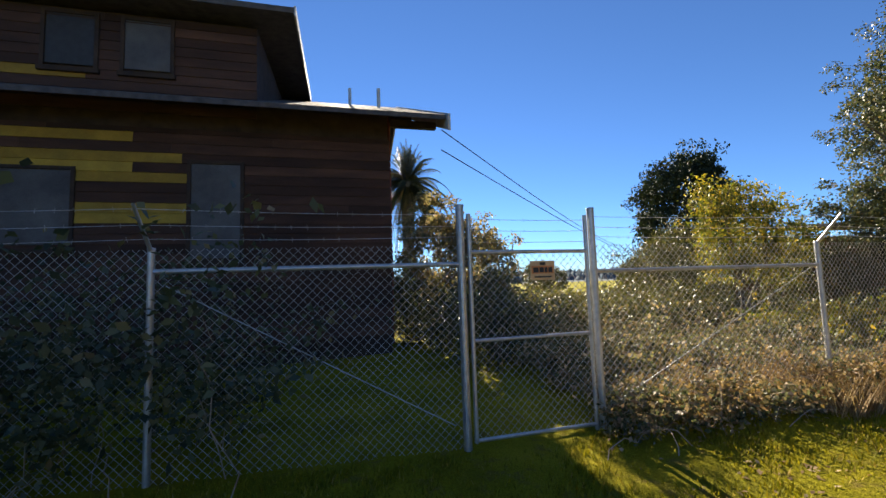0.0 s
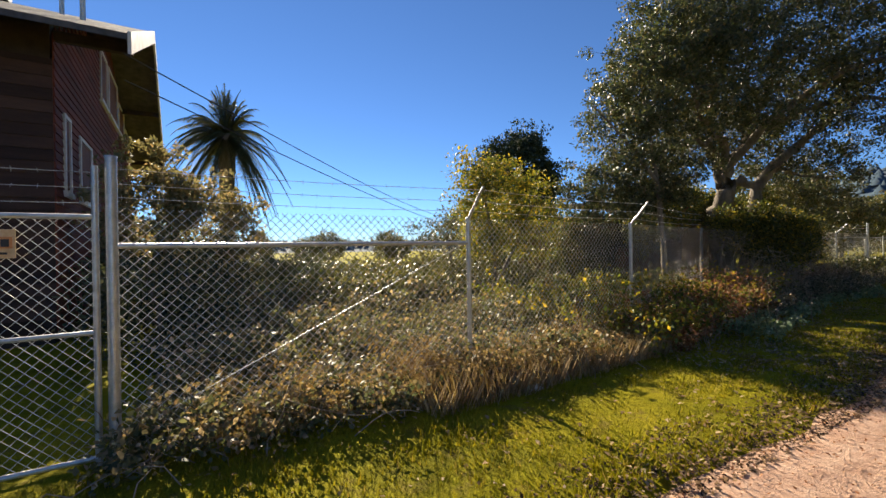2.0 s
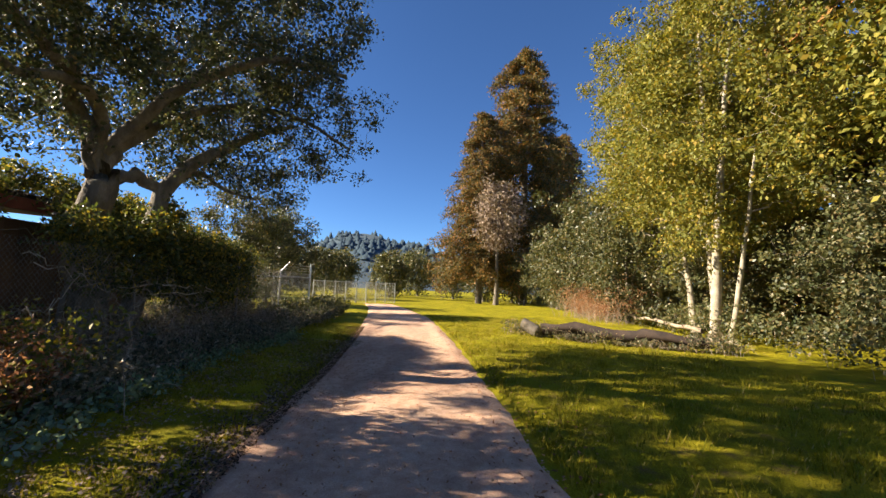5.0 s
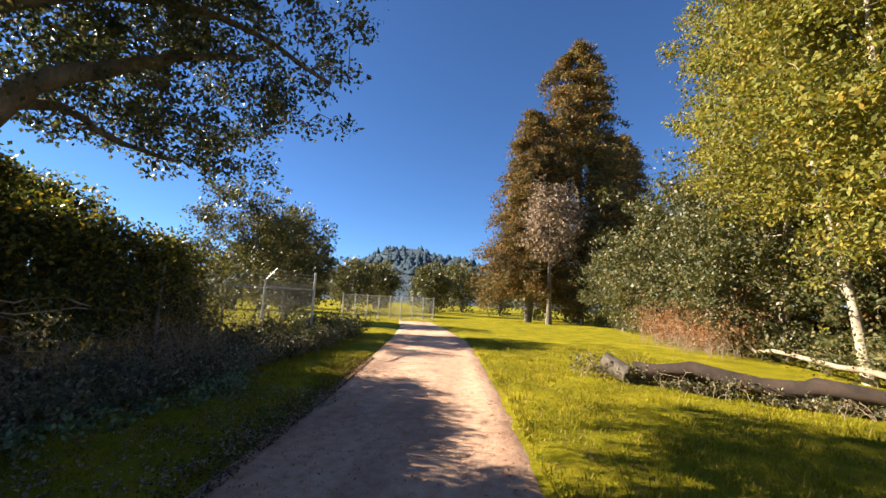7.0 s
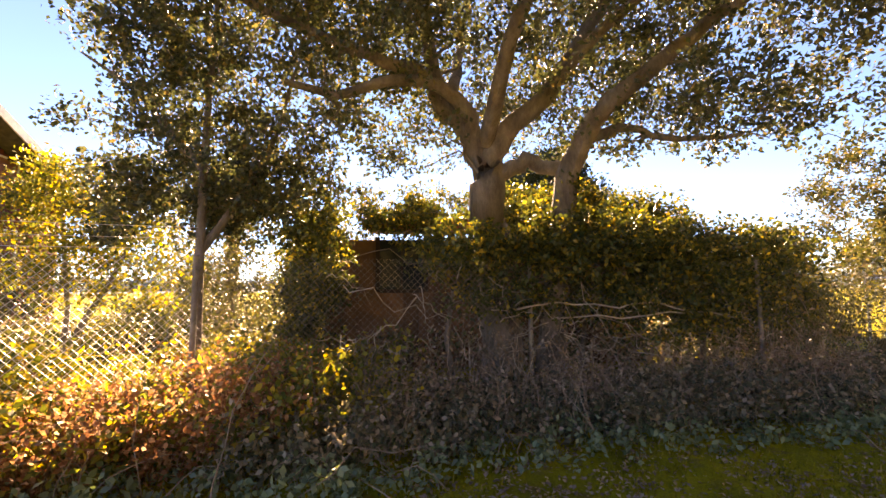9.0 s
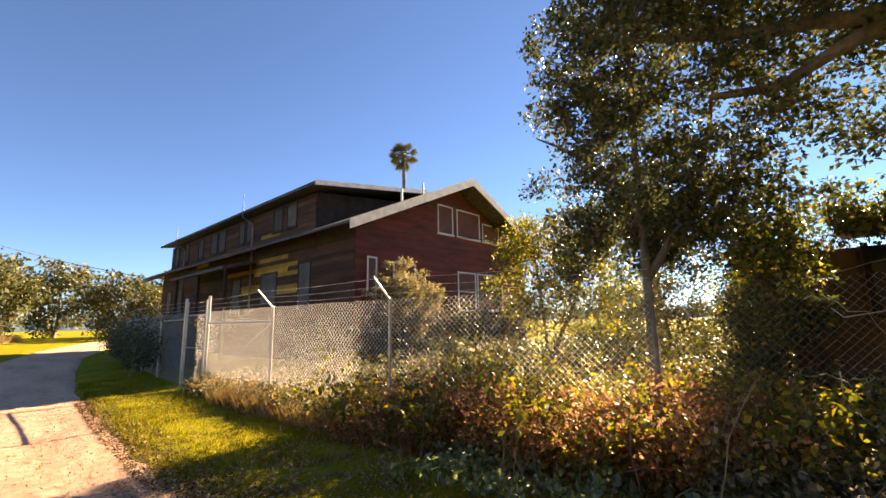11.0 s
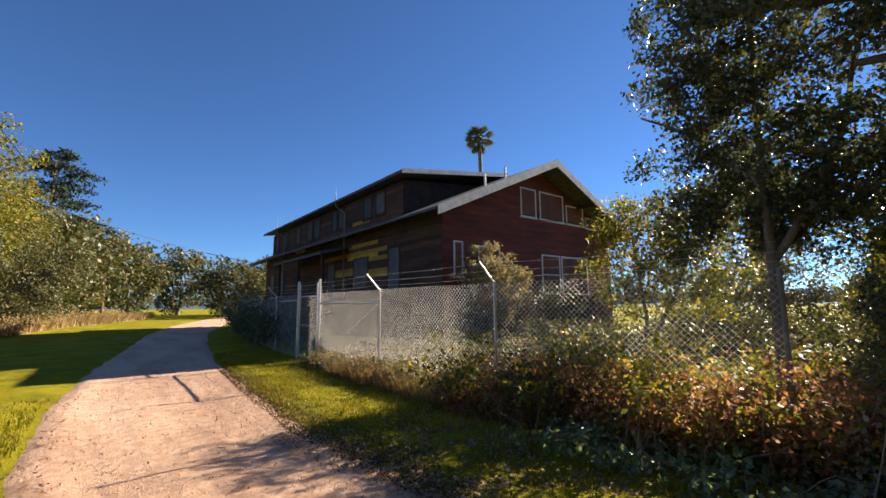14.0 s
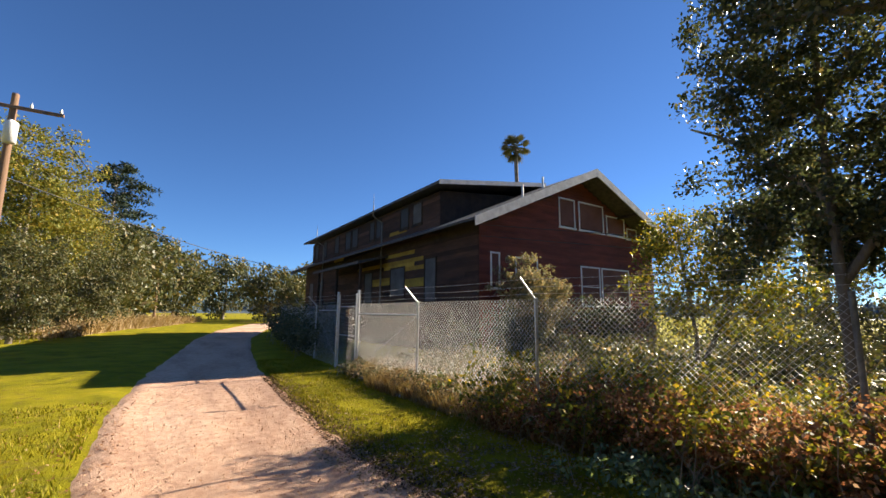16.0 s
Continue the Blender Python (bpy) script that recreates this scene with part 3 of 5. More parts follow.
# dormer along the road side: wall, shed roof, soffit
DY, DZ, DX0, DX1 = 9.3, 7.25, -1.9, -20.9
dormer = slab("dormer_wall", [(DX0, DY + 0.02, DZ - 0.15), (DX1, DY + 0.02, DZ - 0.15), (DX1, YR - 0.3, DZ + 0.45), (DX0, YR - 0.3, DZ + 0.45)], 2.2, DARKWOOD, house, "dark brown board wall of the long dormer")
slab("dormer_roof", [(DX0 + 0.8, 8.7, DZ + 0.02), (DX0 + 0.8, YR, ZR + 0.12), (DX1 - 0.8, YR, ZR + 0.12), (DX1 - 0.8, 8.7, DZ + 0.02)], 0.12, SHINGLE, house, "low dark shed roof of the dormer")
slab("fascia", [(DX0 + 0.83, 8.7, DZ + 0.05), (DX0 + 0.83, YR, ZR + 0.15), (DX0 + 0.79, YR, ZR + 0.15), (DX0 + 0.79, 8.7, DZ + 0.05)], 0.2, TRIM, house, "grey weathered fascia board")
slab("porch_roof", [(-7.0, 9.3, 4.75), (-14.9, 9.3, 4.75), (-14.9, 7.6, 4.3), (-7.0, 7.6, 4.3)], 0.14, SHINGLE, house, "low dark porch roof")
for x in (-7.4, -11.0, -14.5):
    bm = bmesh.new()
    bar(bm, (x, 7.9, 0), (x, 7.9, 4.2), 0.14, bevel=0.01)
    part("porch_post", bm, DARKWOOD, house)


def window(at, along, w, h, mat, frame_mat, bar_h=0.0, face=(0, -1), frame_w=0.07):
    """A boarded window: frame, sill and panel on a wall. at: its lower left corner."""
    d, o = Vector((*along, 0)), Vector((*face, 0))
    p0 = Vector(at)

    def piece(name, s0, s1, z0, z1, t0, t1, mat, parent):
        bm = bmesh.new()
        pts = [p0 + d * s + o * t + Vector((0, 0, z)) for s in (s0, s1) for t in (t0, t1) for z in (z0, z1)]
        vs = [bm.verts.new(p) for p in pts]
        for f in ((0, 1, 3, 2), (4, 6, 7, 5), (0, 4, 5, 1), (2, 3, 7, 6), (0, 2, 6, 4), (1, 5, 7, 3)):
            bm.faces.new([vs[i] for i in f])
        bmesh.ops.recalc_face_normals(bm, faces=bm.faces)
        bmesh.ops.bevel(bm, geom=list(bm.edges), offset=0.006, segments=1, affect="EDGES")
        return part(name, bm, mat, parent)
    win = piece("window", 0, w, 0, h, 0.0, 0.03, mat, house)
    f = frame_w
    piece("frame", -f, 0, -f, h + f, 0, 0.06, frame_mat, win), piece("frame", w, w + f, -f, h + f, 0, 0.06, frame_mat, win)
    piece("frame", 0.001, w - 0.001, h, h + f, 0, 0.058, frame_mat, win)
    piece("sill", -f - 0.03, w + f + 0.03, -f - 0.09, -f + 0.001, 0, 0.09, frame_mat, win)
    if bar_h:
        piece("glazing_bar", 0, w, bar_h, bar_h + 0.04, 0.03, 0.05, frame_mat, win)
    return win


# gable end (faces +x): s runs along y
gable_windows = [(13.9, 14.85, 5.65, 6.85), (15.25, 16.95, 5.65, 6.85), (17.3, 18.65, 5.65, 6.45), (18.95, 19.7, 5.6, 6.0), (9.9, 10.25, 2.75, 4.0), (11.2, 12.35, 2.75, 3.9), (15.25, 16.5, 2.15, 3.8), (16.75, 18.8, 2.15, 3.8)]
for y0, y1, z0, z1 in gable_windows:
    window((XE, y0, z0), (0, 1), y1 - y0, z1 - z0, BOARD, WHITE, 0.75 if (y0, z0) == (15.25, 2.15) else 0, (1, 0), 0.07)
road_windows = [(-6.6, -5.1, 2.5, 3.9), (-3.1, -2.2, 2.2, 4.1), (-10, -9, 2.2, 3.9), (-18.9, -17.9, 2.2, 3.9), (-21.3, -20.3, 2.2, 3.9)]
for x0, x1, z0, z1 in road_windows:
    window((x0, YS, z0), (1, 0), x1 - x0, z1 - z0, GREYBOARD, DARKWOOD)
dormer_windows = [(-4.3, -3.5, 5.95, 6.95), (-5.6, -4.8, 5.95, 6.95), (-9.5, -8.9, 5.9, 6.9), (-8.6, -8.0, 5.9, 6.9), (-13.5, -12.6, 5.8, 6.9), (-12.3, -11.4, 5.8, 6.9), (-15.6, -14.8, 5.8, 6.9), (-18.2, -17.4, 5.8, 6.9), (-20.2, -19.4, 5.8, 6.9)]
for x0, x1, z0, z1 in dormer_windows:
    window((x0, DY, z0), (1, 0), x1 - x0, z1 - z0, GREYBOARD if x0 == -4.3 else BLACK, DARKWOOD)
for x, z in ((-17.8, 8.2), (-7.6, 8.2)):
    v, q = join([tube([(x, 9.15, 2.0), (x, 9.15, 6.6)], 0.05, 6), tube([(x, 9.15, 6.6), (x, 8.6, 6.9), (x, 8.6, z)], 0.04, 6)])
    fast("vent_pipe", v, q, DULL, house, "thin grey vent pipe up the wall", smooth=True)
for y, x in ((11.6, 0.9), (13.6, 0.2)):
    v, q = tube([(x, y, roof_z(y) - 0.05), (x, y, roof_z(y) + 0.55)], 0.05, 8)
    fast("vent_pipe", v, q, WHITE, house, "short white roof vent pipe", smooth=True)

# ---- shed behind the oak ----
shed = empty("garden_shed", "low ochre plank shed with a dark tiled roof under ivy", "shed", (0, 0, 0))
bm = bmesh.new()
box(bm, (13.2, 9.0, 0), (19.6, 12.5, 2.5))
part("wall", bm, PLYWOOD, shed)
slab("roof", [(13.9, 8.5, 2.86), (19.9, 8.5, 2.86), (19.9, 12.9, 3.2), (13.9, 12.9, 3.2)], 0.08, SHINGLE, shed)
bm = bmesh.new()
box(bm, (13.9, 8.42, 2.62), (19.9, 8.47, 2.84), bevel=0.006)
part("fascia", bm, REDWOOD_BOARD, shed, "red-brown fascia board")
for i in range(26):
    x = 14.0 + i * 0.228
    a = np.linspace(0, np.pi, 6)
    ring = np.stack([x + 0.1 * np.cos(a), np.zeros(6), 0.075 * np.sin(a)], 1)
    v = np.concatenate([ring + [0, 8.36, 2.87], ring + [0, 9.1, 2.93]])
    q = [[k, k + 1, k + 7, k + 6] for k in range(5)]
    fast("roof_tile", v, q, TILE, shed)
bm = bmesh.new()
box(bm, (14.2, 8.96, 1.55), (15.05, 8.998, 2.5))
win = part("window", bm, GLASS, shed)
for lo, hi in (((14.12, 8.93, 1.5), (14.2, 8.99, 2.55)), ((15.05, 8.93, 1.5), (15.13, 8.99, 2.55)), ((14.2, 8.935, 1.48), (15.05, 8.99, 1.55)), ((14.6, 8.94, 1.55), (14.64, 8.96, 2.5))):
    bm = bmesh.new()
    box(bm, lo, hi, bevel=0.004)
    part("frame", bm, DARKWOOD, win)
for i in range(22):
    bm = bmesh.new()
    x = 13.2 + i * 0.29
    lo, hi = (0.02, 1.5) if 14.0 < x + 0.14 < 15.2 else (0.02, 2.48)
    box(bm, (x + 0.006, 8.968 + 0.006 * (i % 3), lo), (x + 0.284, 8.999, hi))
    part("board", bm, PLYWOOD, shed)

# <trees>
# ---- trees by the fence ----
A = np.array
def about(x0, y0, pts):
    return [(x - x0, y - y0, *r) for x, y, *r in pts]


OX, OY = 15.85, 6.85
oak = tree("oak_tree", "old spreading oak with twisting grey limbs behind the fence", "tree", (OX, OY, 0),
           [(about(OX, OY, p), r0, r1) for p, r0, r1 in (
               ([(15.9, 6.9, -0.2), (15.85, 6.8, 1.2), (15.75, 6.65, 2.6), (15.68, 6.6, 3.35)], 0.32, 0.23),
               ([(15.68, 6.6, 3.3), (16.05, 6.6, 3.85), (16.55, 6.55, 4.3), (16.95, 6.45, 4.85), (17.5, 6.4, 5.8), (18.2, 6.2, 6.9)], 0.18, 0.06),
               ([(15.68, 6.6, 3.3), (15.4, 6.6, 3.9), (14.98, 6.6, 4.25), (14.95, 6.5, 4.85), (14.65, 6.4, 5.75), (14.5, 6.2, 6.9)], 0.17, 0.05),
               ([(15.6, 6.6, 3.5), (15.5, 6.4, 4.0), (14.95, 6.2, 4.3), (14.3, 6.1, 4.25), (13.7, 6.0, 3.95), (13.1, 5.8, 4.0)], 0.12, 0.04),
               ([(14.95, 6.5, 4.5), (14.4, 6.2, 4.55), (13.6, 6.0, 4.65), (12.9, 5.7, 4.8), (12.2, 5.3, 4.9)], 0.1, 0.035),
               ([(16.55, 6.6, -0.1), (16.65, 6.4, 1.6), (16.75, 6.3, 3.1), (17.0, 6.0, 3.7), (17.15, 5.75, 3.95), (17.8, 5.5, 4.45), (18.5, 5.3, 5.0), (19.5, 4.9, 5.6)], 0.2, 0.055),
               ([(16.95, 6.1, 3.5), (17.5, 5.9, 3.75), (18.0, 5.8, 3.5), (18.6, 5.3, 3.4)], 0.075, 0.025),
               ([(15.85, 6.55, 3.1), (16.25, 6.45, 3.4), (16.75, 6.35, 3.2)], 0.12, 0.1),
               ([(15.7, 6.55, 3.6), (15.85, 5.4, 4.9), (16.3, 4.0, 5.7), (17.2, 2.9, 5.8)], 0.12, 0.04),
               ([(16.55, 6.5, 4.3), (17.3, 5.6, 5.2), (18.2, 4.4, 5.4), (19.2, 3.3, 4.9)], 0.09, 0.03),
               ([(15.2, 6.6, 4.1), (15.5, 7.6, 5.4), (15.9, 8.6, 7.2)], 0.12, 0.04))],
           about(OX, OY, [(16.2, 6.2, 6.3, 3.5, 3.4, 2.3), (18.5, 4.1, 5.3, 1.4, 1.5, 1.2), (13.6, 5.9, 5.7, 2.0, 2.1, 1.5), (16.4, 3.8, 6.4, 2.0, 1.5, 1.3), (18.6, 6.6, 6.0, 1.7, 1.8, 1.6), (13.9, 7.4, 4.5, 1.3, 0.9, 0.9), (15.6, 6.6, 7.6, 2.1, 2.0, 1.0), (14.6, 7.7, 4.2, 1.3, 0.8, 0.8), (18.6, 7.2, 4.4, 1.5, 1.1, 0.8), (17.2, 8.0, 4.6, 1.2, 0.8, 0.9), (17.7, 6.2, 3.9, 1.6, 0.8, 0.55), (14.3, 6.7, 3.8, 1.0, 0.8, 0.6), (18.9, 4.6, 4.4, 1.2, 1.2, 0.8), (18.5, 5.4, 3.75, 1.3, 1.0, 0.6), (20.2, 5.6, 4.0, 1.1, 1.0, 0.7)]),
           1340, 76, 0.076, 0.22, OAK, BARK, floor=2.9, narrow=0.62, shell=0.5)
small_oak = tree("young_oak_tree", "slender dark live oak leaning over the fence", "tree", (12.15, 6.0, 0),
                 [([(0, 0, -0.1), (0.0, 0.05, 1.5), (-0.05, 0.15, 3.0), (-0.1, 0.5, 5.5)], 0.075, 0.03), ([(-0.03, 0.1, 2.0), (0.6, 0.5, 3.2), (0.9, 0.8, 4.8)], 0.05, 0.02), ([(-0.05, 0.15, 3.0), (-0.9, 0.4, 4.0), (-1.7, 0.5, 4.6)], 0.045, 0.015)],
                 [(0.4, 0.3, 5.1, 1.7, 1.5, 2.1), (-0.75, 0.4, 4.7, 0.9, 1.1, 0.9), (0.5, -0.3, 6.3, 1.4, 1.4, 1.2), (-0.3, 0.8, 3.1, 1.35, 1.0, 0.85), (-1.1, 0.5, 3.7, 0.7, 0.7, 0.5), (0.8, 0.4, 3.2, 1.0, 0.9, 0.85), (-0.8, 1.1, 2.8, 1.1, 0.8, 0.7), (0.1, 0.9, 2.9, 1.6, 1.0, 0.75), (0.3, 0.8, 2.7, 1.2, 0.8, 0.55)], 690, 78, 0.07, 0.18, OAK, BARK, floor=2.1, narrow=0.62, shell=0.35)
tree("laurel_hedge", "laurel and ivy with yellowing leaves grown up the fence", "hedge", (17.2, 6.9, 0),
     [([(-2, -0.4, -0.1), (-2.1, -0.5, 1.2), (-1.8, -0.6, 2.2)], 0.05, 0.02), ([(0, 0.1, -0.1), (0.1, 0, 1.2), (0.3, 0, 2.4)], 0.05, 0.02), ([(2, 0.1, -0.1), (2.1, 0, 1.0), (2.4, 0, 2.0)], 0.05, 0.02)],
     about(17.2, 6.9, [(15.2, 6.25, 2.1, 0.55, 0.3, 0.55), (16.2, 6.1, 2.15, 0.9, 0.3, 0.5), (17.6, 6.1, 2.05, 1.1, 0.4, 0.55), (19.0, 6.3, 1.9, 1.2, 0.5, 0.6), (16.1, 6.15, 1.7, 1.3, 0.25, 0.6), (18.4, 6.2, 1.4, 1.8, 0.35, 0.6), (20.5, 6.8, 1.8, 1.0, 0.5, 0.8), (13.3, 7.4, 2.0, 0.45, 0.5, 0.9), (17.8, 7.5, 2.6, 1.9, 0.5, 0.6), (14.6, 7.9, 2.7, 0.7, 0.4, 0.45), (13.35, 6.6, 2.3, 0.35, 0.4, 0.55), (17.3, 8.7, 3.2, 2.4, 0.5, 0.35), (14.3, 8.45, 2.98, 0.8, 0.3, 0.3), (16.9, 6.2, 2.75, 0.35, 0.25, 0.35)]), 1120, 66, 0.075, 0.17, LAUREL, BARK, floor=0.6, shell=0.2)
tree("dark_shrub", "dark leafy shrub behind the narrow gate", "shrub", (2.4, 7.0, 0),
     [([(0, 0, -0.1), (0.1, 0, 0.6), (-0.1, 0.1, 1.2)], 0.04, 0.02)], [(0, 0, 0.8, 0.9, 0.9, 0.9), (0.3, 2.2, 0.9, 1.0, 1.0, 1.0)], 130, 70, 0.07, 0.22, OAK, BARK, floor=0.1, shell=0.3)
for x, y, s, t in ((1.9, 10.6, 1.1, 40), (3.0, 13.4, 1.0, 120), (2.2, 16.5, 1.3, 200), (5.0, 18.5, 0.9, 300), (7.6, 20.5, 0.8, 80)):
    c = copy_thing(bpy.data.objects["dark_shrub"], pose(x, y, 0, 0, 0, t))
    c.scale, c["label"] = (s, s, s), "dark leafy shrub at the edge of the field"
tree("dark_bush", "dark bush between the fence and the shed", "shrub", (12.95, 8.6, 0),
     [([(0, 0, -0.1), (0.1, 0, 0.8), (-0.1, 0.1, 1.8)], 0.05, 0.02)], [(0, 0, 1.4, 0.5, 0.5, 1.2)], 80, 90, 0.058, 0.2, OAK, BARK, floor=0.2, shell=0.3)
tree("privet_bush", "dense dark-leaved bush against the end wall of the shed", "shrub", (12.75, 9.6, 0),
     [([(0, 0, -0.1), (0.1, 0, 0.8), (-0.1, 0.1, 1.8)], 0.05, 0.02)], [(0, 0, 1.7, 0.5, 0.9, 1.3)], 110, 70, 0.07, 0.2, LAUREL, BARK, floor=0.2, shell=0.3)
tree("field_bush", "olive bush in the field beyond the fence", "shrub", (10.3, 12.6, 0),
     [([(0, 0, -0.1), (0.1, 0, 0.8), (-0.1, 0.1, 2.0)], 0.07, 0.02)], [(0, 0, 1.5, 1.5, 1.3, 1.4), (2.9, 2.2, 1.8, 1.8, 1.5, 1.7)], 260, 80, 0.085, 0.27, BUSH, BARK, floor=0.2)
tree("yellowing_shrub", "tall shrub with large yellow-green leaves behind the fence", "shrub", (9.1, 8.5, 0),
     [([(0, 0, -0.1), (0.1, 0, 1.2), (-0.2, 0.1, 3.4)], 0.06, 0.02), ([(0.1, 0, 0.6), (0.9, -0.1, 2.0), (1.3, -0.2, 3.0)], 0.05, 0.015)], [(0.0, 0, 2.6, 0.95, 0.8, 1.3), (1.1, -0.1, 2.4, 0.9, 0.7, 1.1), (-0.5, 0.1, 3.4, 0.4, 0.4, 0.5)], 280, 46, 0.078, 0.22, YELLOW, BARK, floor=1.0)
tree("pale_shrub", "pale sunlit shrub between fence and house", "shrub", (2.3, 10.35, 0),
     [([(0, 0, -0.1), (0.1, 0, 1.0), (-0.2, 0.1, 2.6)], 0.05, 0.02)], [(-0.25, 0, 2.5, 0.85, 0.85, 1.35), (0.85, -0.1, 2.0, 0.95, 0.85, 1.15)], 190, 70, 0.1, 0.18, PALE, BARK, floor=0.4)
tree("dome_tree", "dark dense dome-shaped tree beyond the field", "tree", (25.3, 27.6, 0),
     [([(0, 0, -0.1), (0, 0, 3), (0.1, 0, 8)], 0.3, 0.08)], [(0, 0, 6.4, 3.3, 3.3, 4.4)], 700, 60, 0.22, 0.45, PINE, BARK, floor=1.0, shell=0.8, twigs=False)
tree("grey_bush", "grey-green bushy tree beside the fence corner", "tree", (30.0, 9.8, 0),
     [([(0, 0, -0.1), (0.1, 0, 1.4), (-0.2, 0.1, 3.6)], 0.12, 0.04), ([(0, 0, 0.8), (1.0, 0.3, 3.2)], 0.09, 0.03)],
     [(0, 0, 3.0, 2.4, 2.0, 2.2), (-1.2, 1.5, 4.2, 2.0, 1.7, 1.8), (1.2, 0.6, 4.0, 1.7, 1.6, 1.6)], 420, 60, 0.12, 0.26, BUSH, BARK, floor=0.3)

# trees of the south side, built once each and copied
alder = tree("alder_tree", "tall yellow-green alder with several pale trunks", "tree", (24.3, -8.6, 0),
             [([(0, 0, -0.2), (-0.3, 0.1, 2.5), (-1.0, 0.2, 6.5), (-1.2, 0, 11)], 0.2, 0.05), ([(0.5, -0.4, -0.2), (0.6, -0.3, 3.0), (0.3, 0.1, 7.0), (0.6, 0, 12.5)], 0.17, 0.05),
              ([(1.5, -0.2, -0.2), (1.9, 0, 3.0), (2.6, 0.3, 7.0)], 0.14, 0.05), ([(-0.4, -0.3, -0.1), (-1.2, -0.2, 2.5), (-2.3, 0, 6.0)], 0.11, 0.04)],
             [(0, 0, 8.2, 4.2, 3.4, 5.6), (1.5, -0.5, 11.0, 3.0, 2.8, 3.6), (-1.8, 0.3, 5.5, 2.6, 2.2, 2.6)], 600, 120, 0.135, 0.42, WILLOW, PALE_BARK, "edge of the woods", reach=0.03, floor=2.3)
far_alder = tree("alder_tree", "tall yellow-green alder deeper in the woods", "tree", (19, -12.5, 0),
                 [([(0, 0, -0.2), (-0.3, 0.1, 2.5), (-1.0, 0.2, 6.5), (-1.2, 0, 11)], 0.2, 0.05), ([(0.5, -0.4, -0.2), (0.6, -0.3, 3.0), (0.3, 0.1, 7.0), (0.6, 0, 12.5)], 0.17, 0.05)],
                 [(0, 0, 8.2, 4.2, 3.4, 5.6), (1.5, -0.5, 11.0, 3.0, 2.8, 3.6), (-1.8, 0.3, 5.5, 2.6, 2.2, 2.6)], 420, 60, 0.2, 0.5, WILLOW, PALE_BARK, "edge of the woods", floor=1.5, twigs=False)
bush = tree("wood_edge_bush", "rounded olive-green bush at the edge of the woods", "shrub", (31.0, -8.2, 0),
            [([(0, 0, -0.1), (0.2, 0, 1.8), (0, 0.1, 4.0)], 0.13, 0.04), ([(0.1, 0, 0.6), (1.4, 0.3, 2.8)], 0.09, 0.03), ([(0.1, 0, 0.6), (-1.4, 0.2, 2.8)], 0.09, 0.03)],
            [(0, 0, 3.3, 3.0, 2.6, 2.9)], 300, 84, 0.14, 0.38, BUSH, BARK, "edge of the woods", floor=0.3)


far_bush = tree("distant_bush", "rounded olive-green bush in the distance", "shrub", (66, -6.5, 0),
                [([(0, 0, -0.1), (0.2, 0, 1.8), (0, 0.1, 4.0)], 0.16, 0.05)], [(0, 0, 3.3, 3.0, 2.6, 2.9)], 130, 44, 0.32, 0.55, BUSH, BARK, "distant bushes", floor=0.2, twigs=False)


def put(ob, x, y, s=1.0, turn=0.0, sz=None, label=""):
    c = copy_thing(ob, pose(x, y, 0, 0, 0, turn))
    c.scale = (s, s, sz or s)
    if label:
        c["label"] = label
    return c


for x, y, s, t, z in ((31, -10.4, 1.05, 140, 1.05), (37.5, -12.5, 0.95, 250, 0.8), (-19.5, -8.8, 0.95, 30, 0.84), (-26, -9.6, 0.9, 100, 0.72), (-34, -9.5, 0.85, 190, 0.62)):
    put(alder if x > 28 and y > -11 else far_alder, x, y, s, t, z)
for x, y, s, t in ((35.5, -9.2, 1.4, 70), (41.5, -8.8, 1.2, 160), (48, -8.5, 1.1, 20), (55, -6.5, 0.9, 200), (63, -2.5, 0.9, 100), (73, 1.5, 1.0, 10), (20, -10.8, 0.8, 90), (27, -11, 0.9, 130), (14, -11.5, 0.9, 10), (44, -15, 1.6, 200),
                   (-15.5, -7.6, 0.85, 30), (-22.5, -7.4, 1.05, 70), (-30, -7.8, 1.44, 150), (-38.5, -7.6, 1.61, 20), (-48, -7.0, 1.78, 250), (-59, -5.5, 1.95, 100), (-71, -2, 1.8, 300), (-64, 18, 1.5, 10), (-50, 13, 1.0, 10), (-58, 11, 1.4, 60), (-82, 6, 2.0, 80), (-75, 22, 1.8, 30),
                   (14, 44, 0.55, 40), (22, 48, 0.6, 140), (33, 42, 0.8, 240), (43, 36, 0.9, 200), (50, 26, 1.0, 300), (38, 14, 0.9, 30), (7, 42, 0.5, 90), (56, 17, 0.9, 200), (-2, 40, 0.7, 10), (66, 10, 1.0, 40), (74, 20, 1.1, 140), (62, 26, 1.0, 80), (84, 8, 1.3, 10), (90, 24, 1.3, 70), (100, 14, 1.4, 160), (18, 36, 0.45, 10), (27, 37, 0.5, 60), (10, 34, 0.42, 160)):
    near = 12 < x < 50 and y < 0 or -31 < x < 0 and y < 0
    put(bush if near else far_bush, x, y, s, t)


